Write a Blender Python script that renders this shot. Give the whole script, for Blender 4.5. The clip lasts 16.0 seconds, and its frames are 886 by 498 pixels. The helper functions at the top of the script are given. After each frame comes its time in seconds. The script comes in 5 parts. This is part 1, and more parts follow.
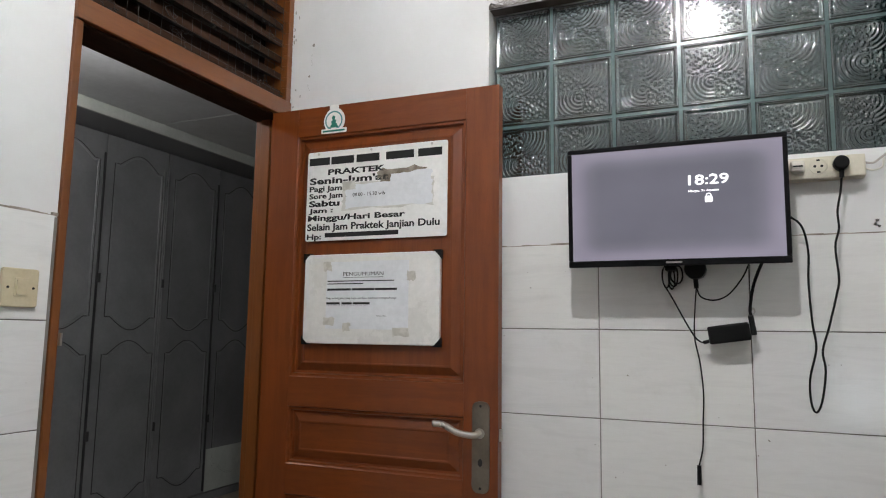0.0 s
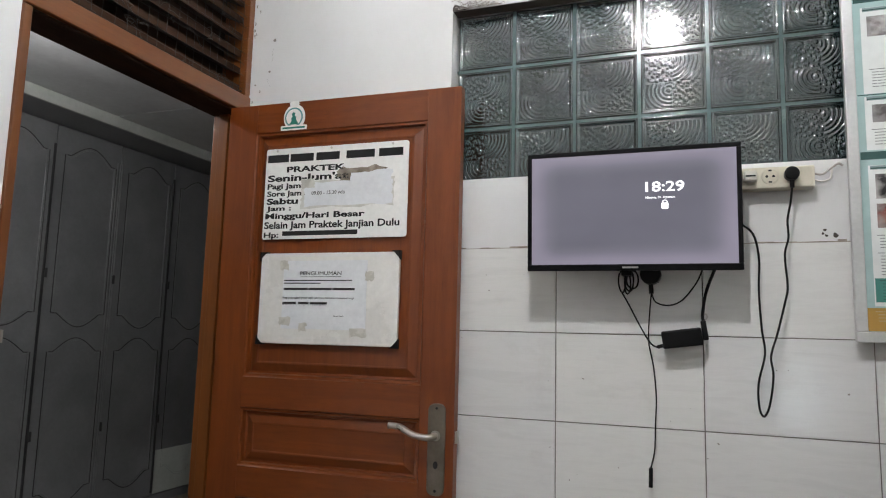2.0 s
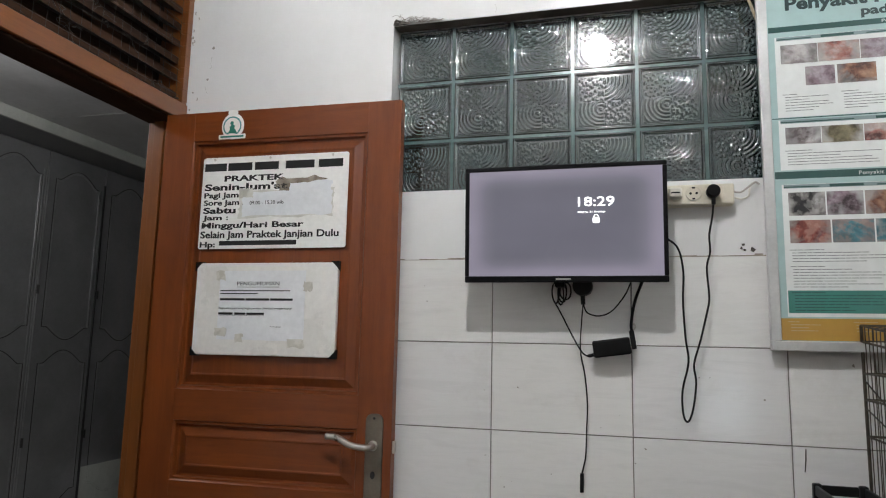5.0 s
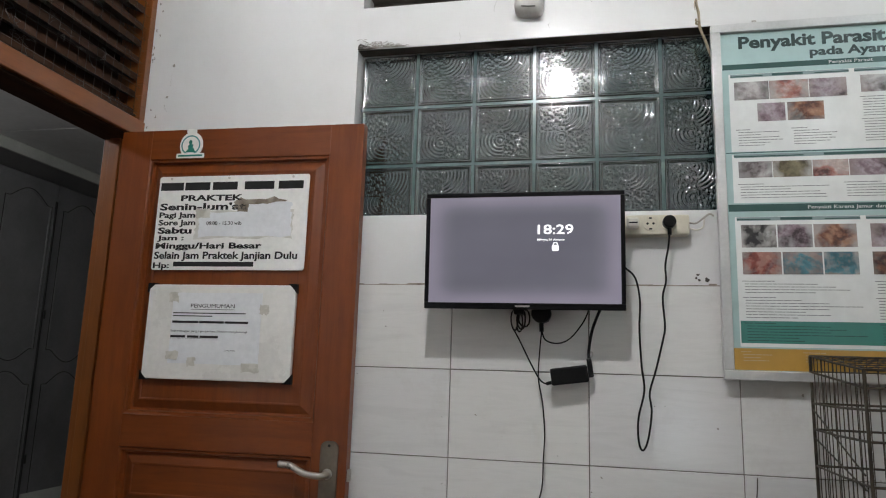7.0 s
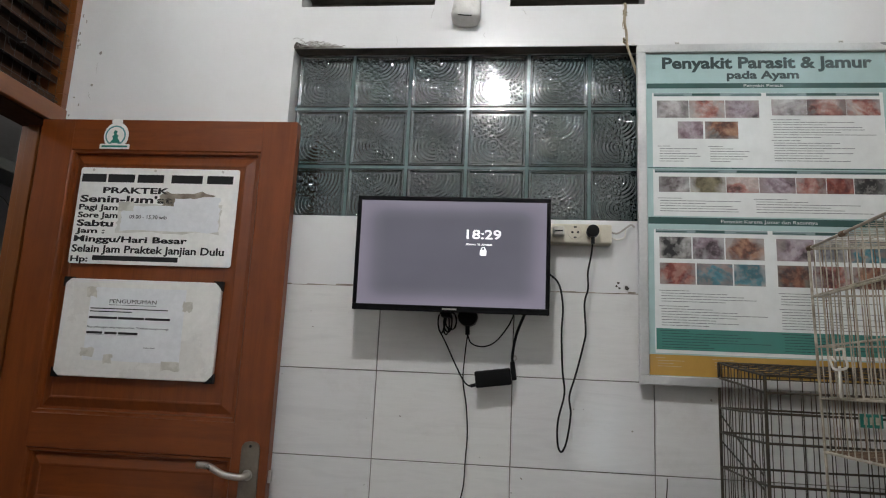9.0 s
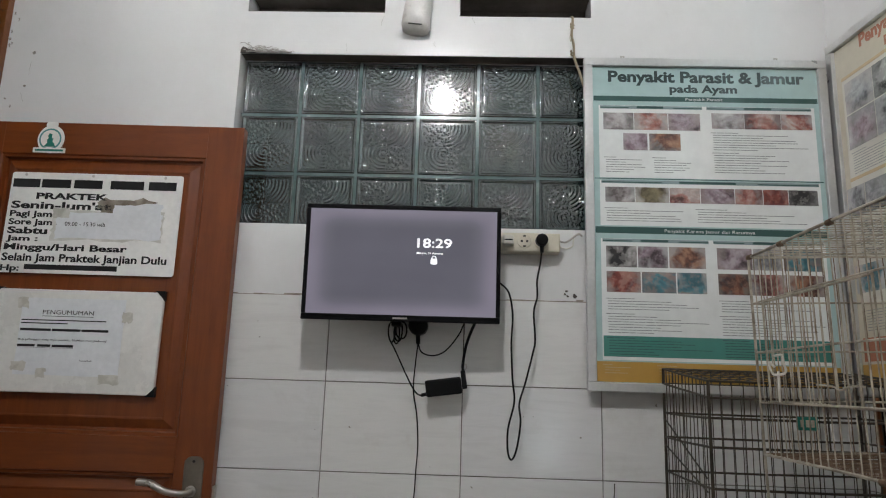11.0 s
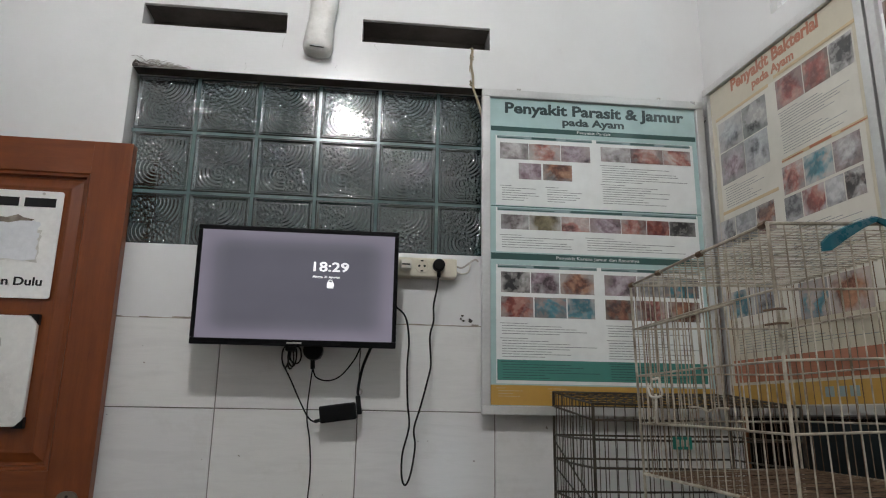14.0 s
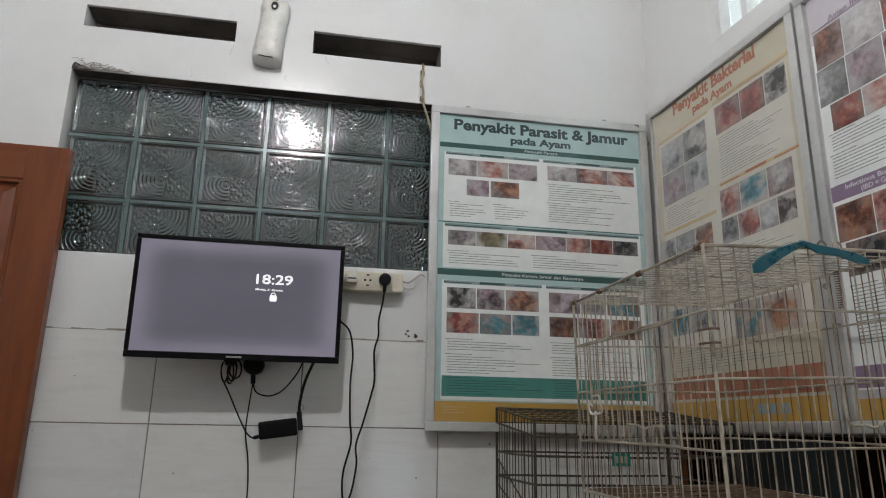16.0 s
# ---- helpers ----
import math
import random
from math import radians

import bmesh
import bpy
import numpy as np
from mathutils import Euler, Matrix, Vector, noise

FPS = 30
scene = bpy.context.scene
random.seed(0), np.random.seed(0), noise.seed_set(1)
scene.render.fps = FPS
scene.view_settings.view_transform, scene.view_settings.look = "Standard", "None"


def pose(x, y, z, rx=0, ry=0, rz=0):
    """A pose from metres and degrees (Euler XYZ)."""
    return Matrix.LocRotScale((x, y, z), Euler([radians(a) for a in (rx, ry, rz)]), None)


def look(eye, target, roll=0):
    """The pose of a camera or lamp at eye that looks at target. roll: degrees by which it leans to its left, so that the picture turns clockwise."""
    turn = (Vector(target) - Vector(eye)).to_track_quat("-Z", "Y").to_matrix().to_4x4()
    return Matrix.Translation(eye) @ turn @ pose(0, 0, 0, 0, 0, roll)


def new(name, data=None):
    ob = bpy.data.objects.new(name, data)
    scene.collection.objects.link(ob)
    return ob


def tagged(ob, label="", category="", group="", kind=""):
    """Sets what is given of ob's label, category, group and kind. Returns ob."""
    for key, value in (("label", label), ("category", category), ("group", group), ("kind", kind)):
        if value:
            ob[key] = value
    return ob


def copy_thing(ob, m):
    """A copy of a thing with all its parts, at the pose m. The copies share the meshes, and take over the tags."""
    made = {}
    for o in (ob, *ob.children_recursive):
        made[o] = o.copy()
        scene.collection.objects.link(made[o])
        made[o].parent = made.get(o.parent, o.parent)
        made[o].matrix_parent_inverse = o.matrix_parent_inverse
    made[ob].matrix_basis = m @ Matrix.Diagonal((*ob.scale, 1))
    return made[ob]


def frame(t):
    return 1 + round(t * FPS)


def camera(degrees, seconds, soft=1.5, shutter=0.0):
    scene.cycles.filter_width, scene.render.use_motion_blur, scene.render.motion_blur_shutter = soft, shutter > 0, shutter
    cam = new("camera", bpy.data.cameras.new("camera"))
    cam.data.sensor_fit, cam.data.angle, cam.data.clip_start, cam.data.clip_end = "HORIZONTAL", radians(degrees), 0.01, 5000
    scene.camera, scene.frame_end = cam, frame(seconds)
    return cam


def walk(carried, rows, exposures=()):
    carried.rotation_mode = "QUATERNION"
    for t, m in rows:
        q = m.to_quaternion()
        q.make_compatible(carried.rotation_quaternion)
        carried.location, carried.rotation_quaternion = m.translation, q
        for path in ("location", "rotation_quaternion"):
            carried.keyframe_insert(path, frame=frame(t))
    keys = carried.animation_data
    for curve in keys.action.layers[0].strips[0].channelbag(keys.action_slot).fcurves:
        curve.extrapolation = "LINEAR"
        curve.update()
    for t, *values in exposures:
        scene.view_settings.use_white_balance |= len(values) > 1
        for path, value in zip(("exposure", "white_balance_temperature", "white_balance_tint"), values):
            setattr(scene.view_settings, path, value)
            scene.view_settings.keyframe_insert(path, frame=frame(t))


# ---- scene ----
cam = camera(66.0, 16.0, soft=1.1)
PATH = [
    (0, (0.716, -2.005, 1.298), (-0.083, -0.187, 1.542), 0.8),
    (0.5, (0.711, -2.002, 1.299), (-0.045, -0.167, 1.546), 1.2),
    (1, (0.712, -1.998, 1.299), (-0.034, -0.159, 1.543), 1.3),
    (1.5, (0.71, -1.996, 1.293), (-0.004, -0.145, 1.545), 1.4),
    (2, (0.715, -1.996, 1.3), (0.025, -0.136, 1.549), 1.5),
    (2.5, (0.712, -2.002, 1.295), (0.051, -0.132, 1.552), 1.6),
    (3, (0.712, -2.0, 1.298), (0.059, -0.126, 1.547), 1.5),
    (3.5, (0.712, -1.998, 1.296), (0.09, -0.114, 1.549), 1.4),
    (4, (0.718, -2.015, 1.298), (0.128, -0.122, 1.557), 1.3),
    (6.5, (0.735, -2.023, 1.302), (0.296, -0.101, 1.638), 1.6),
    (7, (0.733, -2.014, 1.307), (0.318, -0.089, 1.66), 1.8),
    (7.5, (0.737, -2.019, 1.308), (0.367, -0.088, 1.674), 2.0),
    (8, (0.743, -2.023, 1.314), (0.416, -0.086, 1.688), 2.2),
    (8.5, (0.751, -2.026, 1.3), (0.464, -0.083, 1.678), 2.6),
    (9, (0.751, -2.028, 1.296), (0.524, -0.077, 1.672), 2.6),
    (9.2, (0.739, -2.019, 1.294), (0.535, -0.066, 1.675), 2.4),
    (11.5, (0.735, -2.031, 1.302), (0.707, -0.074, 1.713), 1.7),
    (12, (0.736, -2.038, 1.3), (0.757, -0.084, 1.726), 1.6),
    (12.5, (0.747, -2.028, 1.3), (0.818, -0.078, 1.74), 1.5),
    (13, (0.75, -2.031, 1.3), (0.862, -0.087, 1.754), 1.1),
    (13.5, (0.753, -2.034, 1.303), (0.905, -0.097, 1.776), 0.7),
    (14, (0.762, -2.037, 1.31), (0.964, -0.103, 1.778), 0.9),
    (14.5, (0.77, -2.032, 1.317), (1.026, -0.11, 1.806), 1.1),
    (15, (0.772, -2.031, 1.314), (1.072, -0.119, 1.818), 1.4),
    (15.5, (0.771, -2.035, 1.314), (1.099, -0.129, 1.824), 1.4),
    (16, (0.776, -2.036, 1.313), (1.117, -0.133, 1.824), 1.0),
]
walk(cam, [(t, look(eye, target, roll)) for t, eye, target, roll in PATH],
     exposures=[(0.0, 0.18), (4.0, 0.16), (7.0, -0.10), (9.0, -0.23), (12.5, -0.34), (16.0, -0.42)])

# ---- light ----
world = bpy.data.worlds.new("dusk_sky")
scene.world = world
world.use_nodes = True
wn = world.node_tree.nodes
sky = wn.new("ShaderNodeTexSky")
sky.sky_type, sky.sun_disc, sky.sun_elevation, sky.sun_rotation = "NISHITA", False, radians(35), radians(100)
world.node_tree.links.new(sky.outputs[0], wn["Background"].inputs[0])
wn["Background"].inputs[1].default_value = 0.15
BULB = 1980.0


# ---- materials ----
def nodes_of(name):
    m = bpy.data.materials.new(name)
    m.use_nodes = True
    nt = m.node_tree
    return m, nt, nt.nodes["Principled BSDF"]


def ramp(nt, src, stops):
    r = nt.nodes.new("ShaderNodeValToRGB")
    els = r.color_ramp.elements
    while len(els) < len(stops):
        els.new(0.5)
    for e, (p, c) in zip(els, stops):
        e.position, e.color = p, (*c, 1)
    nt.links.new(src, r.inputs[0])
    return r.outputs[0]


def tex_noise(nt, vec, scale, detail=5, rough=0.6, w=None, distort=0.0):
    n = nt.nodes.new("ShaderNodeTexNoise")
    if w is not None:
        n.noise_dimensions = "4D"
        nt.links.new(w, n.inputs["W"])
    n.inputs["Scale"].default_value, n.inputs["Detail"].default_value = scale, detail
    n.inputs["Roughness"].default_value, n.inputs["Distortion"].default_value = rough, distort
    nt.links.new(vec, n.inputs["Vector"])
    return n.outputs[0]


def place(nt, stretch=(1, 1, 1), world_space=True):
    if world_space:
        v = nt.nodes.new("ShaderNodeNewGeometry").outputs["Position"]
    else:
        v = nt.nodes.new("ShaderNodeTexCoord").outputs["Object"]
    mp = nt.nodes.new("ShaderNodeMapping")
    mp.inputs["Scale"].default_value = stretch
    nt.links.new(v, mp.inputs[0])
    return mp.outputs[0]


def mixc(nt, fac, a, b, kind="MIX"):
    m = nt.nodes.new("ShaderNodeMix")
    m.data_type, m.blend_type = "RGBA", kind
    for sock, val in ((m.inputs[0], fac), (m.inputs[6], a), (m.inputs[7], b)):
        if isinstance(val, (int, float)):
            sock.default_value = val
        elif isinstance(val, tuple):
            sock.default_value = (*val, 1)
        else:
            nt.links.new(val, sock)
    return m.outputs[2]


def bumped(nt, bsdf, h, strength, dist=0.002):
    b = nt.nodes.new("ShaderNodeBump")
    b.inputs["Strength"].default_value, b.inputs["Distance"].default_value = strength, dist
    nt.links.new(h, b.inputs["Height"])
    nt.links.new(b.outputs[0], bsdf.inputs["Normal"])


def surface(name, c1, c2, rough=0.5, metal=0.0, scale=6.0, fine=60.0, bump=0.1, stretch=(1, 1, 1), coat=0.0, world_space=True, spread=(0.35, 0.7), coat_rough=0.05, rough_var=0.12, vary=0.0):
    """Two-scale mottled surface."""
    m, nt, b = nodes_of(name)
    v = place(nt, stretch, world_space)
    big = tex_noise(nt, v, scale, 6, 0.62)
    small = tex_noise(nt, v, fine, 4, 0.6)
    col = ramp(nt, big, [(spread[0], c1), (spread[1], c2)])
    grain = ramp(nt, small, [(0.3, (0.94, 0.94, 0.94)), (0.7, (1.03, 1.03, 1.03))])
    col = mixc(nt, 1.0, col, grain, "MULTIPLY")
    if vary:
        oi = nt.nodes.new("ShaderNodeObjectInfo")
        col = mixc(nt, 1.0, col, ramp(nt, oi.outputs["Random"], [(0.0, (1 - vary,) * 3), (1.0, (1 + vary * 0.3,) * 3)]), "MULTIPLY")
    nt.links.new(col, b.inputs["Base Color"])
    b.inputs["Metallic"].default_value = metal
    rr = ramp(nt, big, [(0.3, (max(rough - rough_var, 0.02),) * 3), (0.75, (min(rough + rough_var, 1),) * 3)])
    nt.links.new(rr, b.inputs["Roughness"])
    if coat:
        b.inputs["Coat Weight"].default_value, b.inputs["Coat Roughness"].default_value = coat, coat_rough
    if bump:
        bumped(nt, b, small, bump)
    return m


def paint_wall(name, base, stain, crack=True):
    """Old white gloss paint: clouded, with grey scuffs and drips."""
    m, nt, b = nodes_of(name)
    v = place(nt)
    cloud = tex_noise(nt, v, 1.7, 6, 0.65)
    fleck = tex_noise(nt, place(nt, (1, 1, 0.35)), 9, 7, 0.72)
    fine = tex_noise(nt, v, 85, 3, 0.5)
    col = mixc(nt, ramp(nt, cloud, [(0.42, (0, 0, 0)), (0.78, (0.5, 0.5, 0.5))]), base, stain)
    col = mixc(nt, ramp(nt, fleck, [(0.63, (0, 0, 0)), (0.85, (0.4, 0.4, 0.4))]), col, tuple(c * 0.8 for c in stain))
    nt.links.new(col, b.inputs["Base Color"])
    nt.links.new(ramp(nt, cloud, [(0.3, (0.17,) * 3), (0.7, (0.28,) * 3)]), b.inputs["Roughness"])
    b.inputs["Coat Weight"].default_value, b.inputs["Coat Roughness"].default_value = 1.0, 0.06
    h = nt.nodes.new("ShaderNodeMath")
    h.operation = "ADD"
    nt.links.new(fine, h.inputs[0])
    nt.links.new(tex_noise(nt, v, 7, 3, 0.5), h.inputs[1])
    bumped(nt, b, h.outputs[0], 0.09, 0.004)
    return m


def tile_material():
    m, nt, b = nodes_of("pale_ceramic_tile")
    oi = nt.nodes.new("ShaderNodeObjectInfo")
    v = place(nt, (1.2, 1.2, 9))
    vein = tex_noise(nt, v, 3.0, 5, 0.6, w=oi.outputs["Random"], distort=1.2)
    dirt = tex_noise(nt, place(nt), 4.5, 7, 0.7)
    col = ramp(nt, vein, [(0.36, (0.715, 0.71, 0.70)), (0.52, (0.765, 0.76, 0.75)), (0.64, (0.735, 0.73, 0.72))])
    col = mixc(nt, ramp(nt, dirt, [(0.56, (0, 0, 0)), (0.8, (0.4,) * 3)]), col, (0.46, 0.43, 0.38))
    speck = tex_noise(nt, place(nt), 42, 2, 0.5)
    col = mixc(nt, ramp(nt, speck, [(0.765, (0, 0, 0)), (0.785, (0.8,) * 3)]), col, (0.2, 0.17, 0.14))
    col = mixc(nt, 1.0, col, ramp(nt, oi.outputs["Random"], [(0, (0.95, 0.95, 0.96)), (1, (1.02, 1.02, 1.0))]), "MULTIPLY")
    nt.links.new(col, b.inputs["Base Color"])
    nt.links.new(ramp(nt, dirt, [(0.3, (0.06,) * 3), (0.8, (0.22,) * 3)]), b.inputs["Roughness"])
    bumped(nt, b, tex_noise(nt, place(nt), 14, 2, 0.4), 0.03, 0.004)
    return m


def wood_material(name, dark, light, along="z", rough=0.36, coat=0.22):
    m, nt, b = nodes_of(name)
    st = {"z": (9, 9, 0.7), "x": (0.7, 9, 9), "y": (9, 0.7, 9)}[along]
    v = place(nt, st, world_space=False)
    g = tex_noise(nt, v, 3.2, 7, 0.62, distort=0.9)
    pore = tex_noise(nt, place(nt, tuple(k * 6 for k in st), False), 6, 3, 0.5)
    wear = tex_noise(nt, place(nt), 3.0, 6, 0.65)
    col = ramp(nt, g, [(0.25, dark), (0.75, light)])
    col = mixc(nt, ramp(nt, pore, [(0.55, (0, 0, 0)), (0.8, (0.35,) * 3)]), col, tuple(c * 0.5 for c in dark))
    col = mixc(nt, ramp(nt, wear, [(0.5, (0, 0, 0)), (0.8, (0.45,) * 3)]), col, tuple(c * 0.6 for c in dark))
    nt.links.new(col, b.inputs["Base Color"])
    nt.links.new(ramp(nt, wear, [(0.3, (rough - 0.06,) * 3), (0.75, (rough + 0.14,) * 3)]), b.inputs["Roughness"])
    b.inputs["Coat Weight"].default_value, b.inputs["Coat Roughness"].default_value = coat, 0.2
    b.inputs["Specular IOR Level"].default_value = 0.4
    bumped(nt, b, pore, 0.12, 0.001)
    return m


def glass_block_material():
    """Pressed glass, tinted dark teal, with a smooth outer skin."""
    m, nt, b = nodes_of("pressed_block_glass")
    dirt = tex_noise(nt, place(nt), 6, 5, 0.6)
    nt.links.new(ramp(nt, dirt, [(0.3, (0.020, 0.046, 0.046)), (0.75, (0.009, 0.018, 0.018))]), b.inputs["Base Color"])
    nt.links.new(ramp(nt, dirt, [(0.35, (0.10,) * 3), (0.75, (0.15,) * 3)]), b.inputs["Roughness"])
    b.inputs["IOR"].default_value = 1.7
    b.inputs["Specular IOR Level"].default_value = 0.9
    b.inputs["Transmission Weight"].default_value = 0.25
    b.inputs["Coat Weight"].default_value, b.inputs["Coat Roughness"].default_value = 0.4, 0.085
    flat = nt.nodes.new("ShaderNodeCombineXYZ")
    flat.inputs[1].default_value = -1.0
    nt.links.new(flat.outputs[0], b.inputs["Coat Normal"])
    return m


def picture_material(name, stops, scale, base_rough=0.4):
    m, nt, b = nodes_of(name)
    oi = nt.nodes.new("ShaderNodeObjectInfo")
    w = nt.nodes.new("ShaderNodeMath")
    w.operation = "MULTIPLY"
    w.inputs[1].default_value = 37.0
    nt.links.new(oi.outputs["Random"], w.inputs[0])
    v = place(nt, (1, 1, 1), False)
    stops = [(0.5 + (p - 0.5) * 0.42, tuple(k ** 1.12 for k in c)) for p, c in stops]
    n1 = tex_noise(nt, v, scale * 0.8, 3, 0.5, w=w.outputs[0], distort=0.8)
    n2 = tex_noise(nt, v, scale * 4, 3, 0.6, w=w.outputs[0])
    subject = mixc(nt, 0.28, ramp(nt, n1, stops), ramp(nt, n2, stops))
    wob = tex_noise(nt, v, 28, 2, 0.5, w=w.outputs[0], distort=0.6)
    far = nt.nodes.new("ShaderNodeVectorMath")
    far.operation = "LENGTH"
    nt.links.new(v, far.inputs[0])
    rim = nt.nodes.new("ShaderNodeMath")
    rim.operation = "MULTIPLY_ADD"
    rim.inputs[1].default_value = 9.0
    nt.links.new(far.outputs["Value"], rim.inputs[0])
    nt.links.new(wob, rim.inputs[2])
    mask = ramp(nt, rim.outputs[0], [(0.74, (0, 0, 0)), (1.0, (1, 1, 1))])
    back = ramp(nt, oi.outputs["Random"], [(0.0, (0.05, 0.05, 0.055)), (0.25, (0.5, 0.5, 0.5)), (0.5, (0.09, 0.10, 0.08)), (0.75, (0.55, 0.52, 0.5)), (1.0, (0.2, 0.13, 0.12))])
    col = mixc(nt, mask, subject, mixc(nt, 0.3, back, subject))
    nt.links.new(col, b.inputs["Base Color"])
    b.inputs["Roughness"].default_value = base_rough
    b.inputs["Coat Weight"].default_value, b.inputs["Coat Roughness"].default_value = 1.0, 0.02
    return m


def flat_print(name, c, coat=1.0):
    m = surface(name, tuple(k * 0.93 for k in c), c, 0.45, scale=3, fine=25, bump=0.0, coat=coat, coat_rough=0.02)
    return m


def glow(name, c, strength):
    m, nt, b = nodes_of(name)
    b.inputs["Base Color"].default_value = (*c, 1)
    b.inputs["Emission Color"].default_value = (*c, 1)
    b.inputs["Emission Strength"].default_value = strength
    return m


def screen_material():
    """Lit display, a little paler towards the edges where the backlight bleeds."""
    m, nt, b = nodes_of("lit_grey_violet_screen")
    co = nt.nodes.new("ShaderNodeTexCoord").outputs["Generated"]
    sep = nt.nodes.new("ShaderNodeSeparateXYZ")
    nt.links.new(co, sep.inputs[0])
    edges = []
    for k in (0, 2):
        a = nt.nodes.new("ShaderNodeMath")
        a.operation = "PINGPONG"
        a.inputs[1].default_value = 0.5
        nt.links.new(sep.outputs[k], a.inputs[0])
        mr = nt.nodes.new("ShaderNodeMapRange")
        mr.inputs[1].default_value, mr.inputs[2].default_value = 0.0, 0.16 if k == 0 else 0.2
        mr.interpolation_type = "SMOOTHSTEP"
        nt.links.new(a.outputs[0], mr.inputs[0])
        edges.append(mr.outputs[0])
    mul = nt.nodes.new("ShaderNodeMath")
    mul.operation = "MULTIPLY"
    nt.links.new(edges[0], mul.inputs[0])
    nt.links.new(edges[1], mul.inputs[1])
    cloud = tex_noise(nt, co, 2.0, 2, 0.5)
    col = ramp(nt, mul.outputs[0], [(0.0, (0.225, 0.205, 0.262)), (0.55, (0.148, 0.140, 0.176)), (1.0, (0.112, 0.109, 0.138))])
    col = mixc(nt, 1.0, col, ramp(nt, cloud, [(0.3, (0.92,) * 3), (0.7, (1.08,) * 3)]), "MULTIPLY")
    b.inputs["Base Color"].default_value = (0.02, 0.02, 0.025, 1)
    b.inputs["Roughness"].default_value = 0.35
    nt.links.new(col, b.inputs["Emission Color"])
    b.inputs["Emission Strength"].default_value = 1.0
    return m


M_PAINT = paint_wall("old_white_paint", (0.78, 0.78, 0.775), (0.60, 0.59, 0.57))
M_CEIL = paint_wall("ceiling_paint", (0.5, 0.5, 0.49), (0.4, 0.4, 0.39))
M_GREYWALL = paint_wall("darkened_inner_paint", (0.22, 0.225, 0.22), (0.16, 0.16, 0.155))
M_TILE = tile_material()
M_GROUT = surface("dark_grout", (0.14, 0.125, 0.108), (0.28, 0.26, 0.23), 0.9, fine=200, bump=0.3)
M_FLOOR = surface("floor_tile", (0.17, 0.13, 0.10), (0.24, 0.19, 0.15), 0.35)
M_DOOR = wood_material("varnished_red_brown_wood", (0.132, 0.028, 0.0045), (0.22, 0.0535, 0.0088))
M_DOORX = wood_material("varnished_rail_wood", (0.132, 0.028, 0.0045), (0.22, 0.0535, 0.0088), along="x")
M_FRAME = wood_material("orange_brown_frame_wood", (0.13, 0.039, 0.007), (0.205, 0.065, 0.0125), along="z", rough=0.4)
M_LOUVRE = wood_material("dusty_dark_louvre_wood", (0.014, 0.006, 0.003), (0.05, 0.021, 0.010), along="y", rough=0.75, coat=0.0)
M_WIREDARK = surface("dusty_dark_wire", (0.018, 0.014, 0.011), (0.06, 0.05, 0.042), 0.7, 0.2, fine=120)
M_GLASSBLOCK = glass_block_material()
M_MORTAR = surface("glass_edge_mortar", (0.06, 0.09, 0.09), (0.11, 0.15, 0.145), 0.2, fine=90, bump=0.3)
M_DARKROOM = surface("darkened_room_plaster", (0.10, 0.10, 0.095), (0.16, 0.155, 0.15), 0.9)
# dark plaster for cracks, holes and the shade painted into the vent slots
M_DARKPLASTER = surface("dark_plaster", (0.07, 0.061, 0.055), (0.14, 0.123, 0.112), 0.95, fine=120, bump=0.5)
M_STEEL = surface("brushed_steel", (0.5, 0.48, 0.44), (0.62, 0.6, 0.56), 0.32, 1.0, fine=150, bump=0.05)
M_PLATE = surface("worn_bronzed_steel", (0.17, 0.145, 0.115), (0.27, 0.24, 0.2), 0.42, 0.9, scale=12, fine=150, bump=0.05)
M_ALU = surface("aluminium_frame", (0.58, 0.58, 0.57), (0.70, 0.70, 0.69), 0.38, 0.7, fine=90, bump=0.04)
M_BLACKPL = surface("black_plastic", (0.006, 0.006, 0.0065), (0.011, 0.011, 0.0115), 0.45, fine=200, bump=0.08)
M_BEZEL = surface("gloss_black_bezel", (0.004, 0.004, 0.005), (0.007, 0.007, 0.008), 0.55, fine=200, bump=0.0)
M_RUBBER = surface("black_cable_rubber", (0.008, 0.008, 0.008), (0.016, 0.016, 0.016), 0.55, fine=150, bump=0.05)
M_CREAM = surface("yellowed_cream_plastic", (0.63, 0.58, 0.46), (0.72, 0.68, 0.57), 0.4, fine=120, bump=0.05)
M_SWITCH = surface("aged_beige_plastic", (0.55, 0.47, 0.31), (0.63, 0.56, 0.4), 0.4, fine=120, bump=0.05)
M_DISPENSER = surface("grubby_white_plastic", (0.60, 0.585, 0.55), (0.74, 0.73, 0.70), 0.35, scale=14, fine=100, bump=0.05)
M_WHITEPL = surface("off_white_plastic", (0.62, 0.59, 0.51), (0.74, 0.72, 0.66), 0.4, fine=100, bump=0.05)
M_SIGN = surface("white_sign_sheet", (0.81, 0.80, 0.77), (0.88, 0.875, 0.85), 0.35, scale=5, bump=0.02)
M_PAPER = surface("white_paper", (0.72, 0.735, 0.755), (0.80, 0.81, 0.83), 0.8, scale=9, bump=0.1)
M_TAPE = surface("yellowed_tape", (0.54, 0.52, 0.46), (0.7, 0.68, 0.63), 0.3, scale=20, bump=0.2)
M_TORN = surface("brown_torn_paper", (0.16, 0.125, 0.095), (0.42, 0.37, 0.3), 0.85, scale=25, bump=0.3)
M_TORNPALE = surface("pale_torn_paper", (0.56, 0.54, 0.49), (0.76, 0.75, 0.71), 0.7, scale=24, bump=0.2)
M_INK = surface("black_ink", (0.012, 0.012, 0.013), (0.03, 0.03, 0.03), 0.5, bump=0.0)
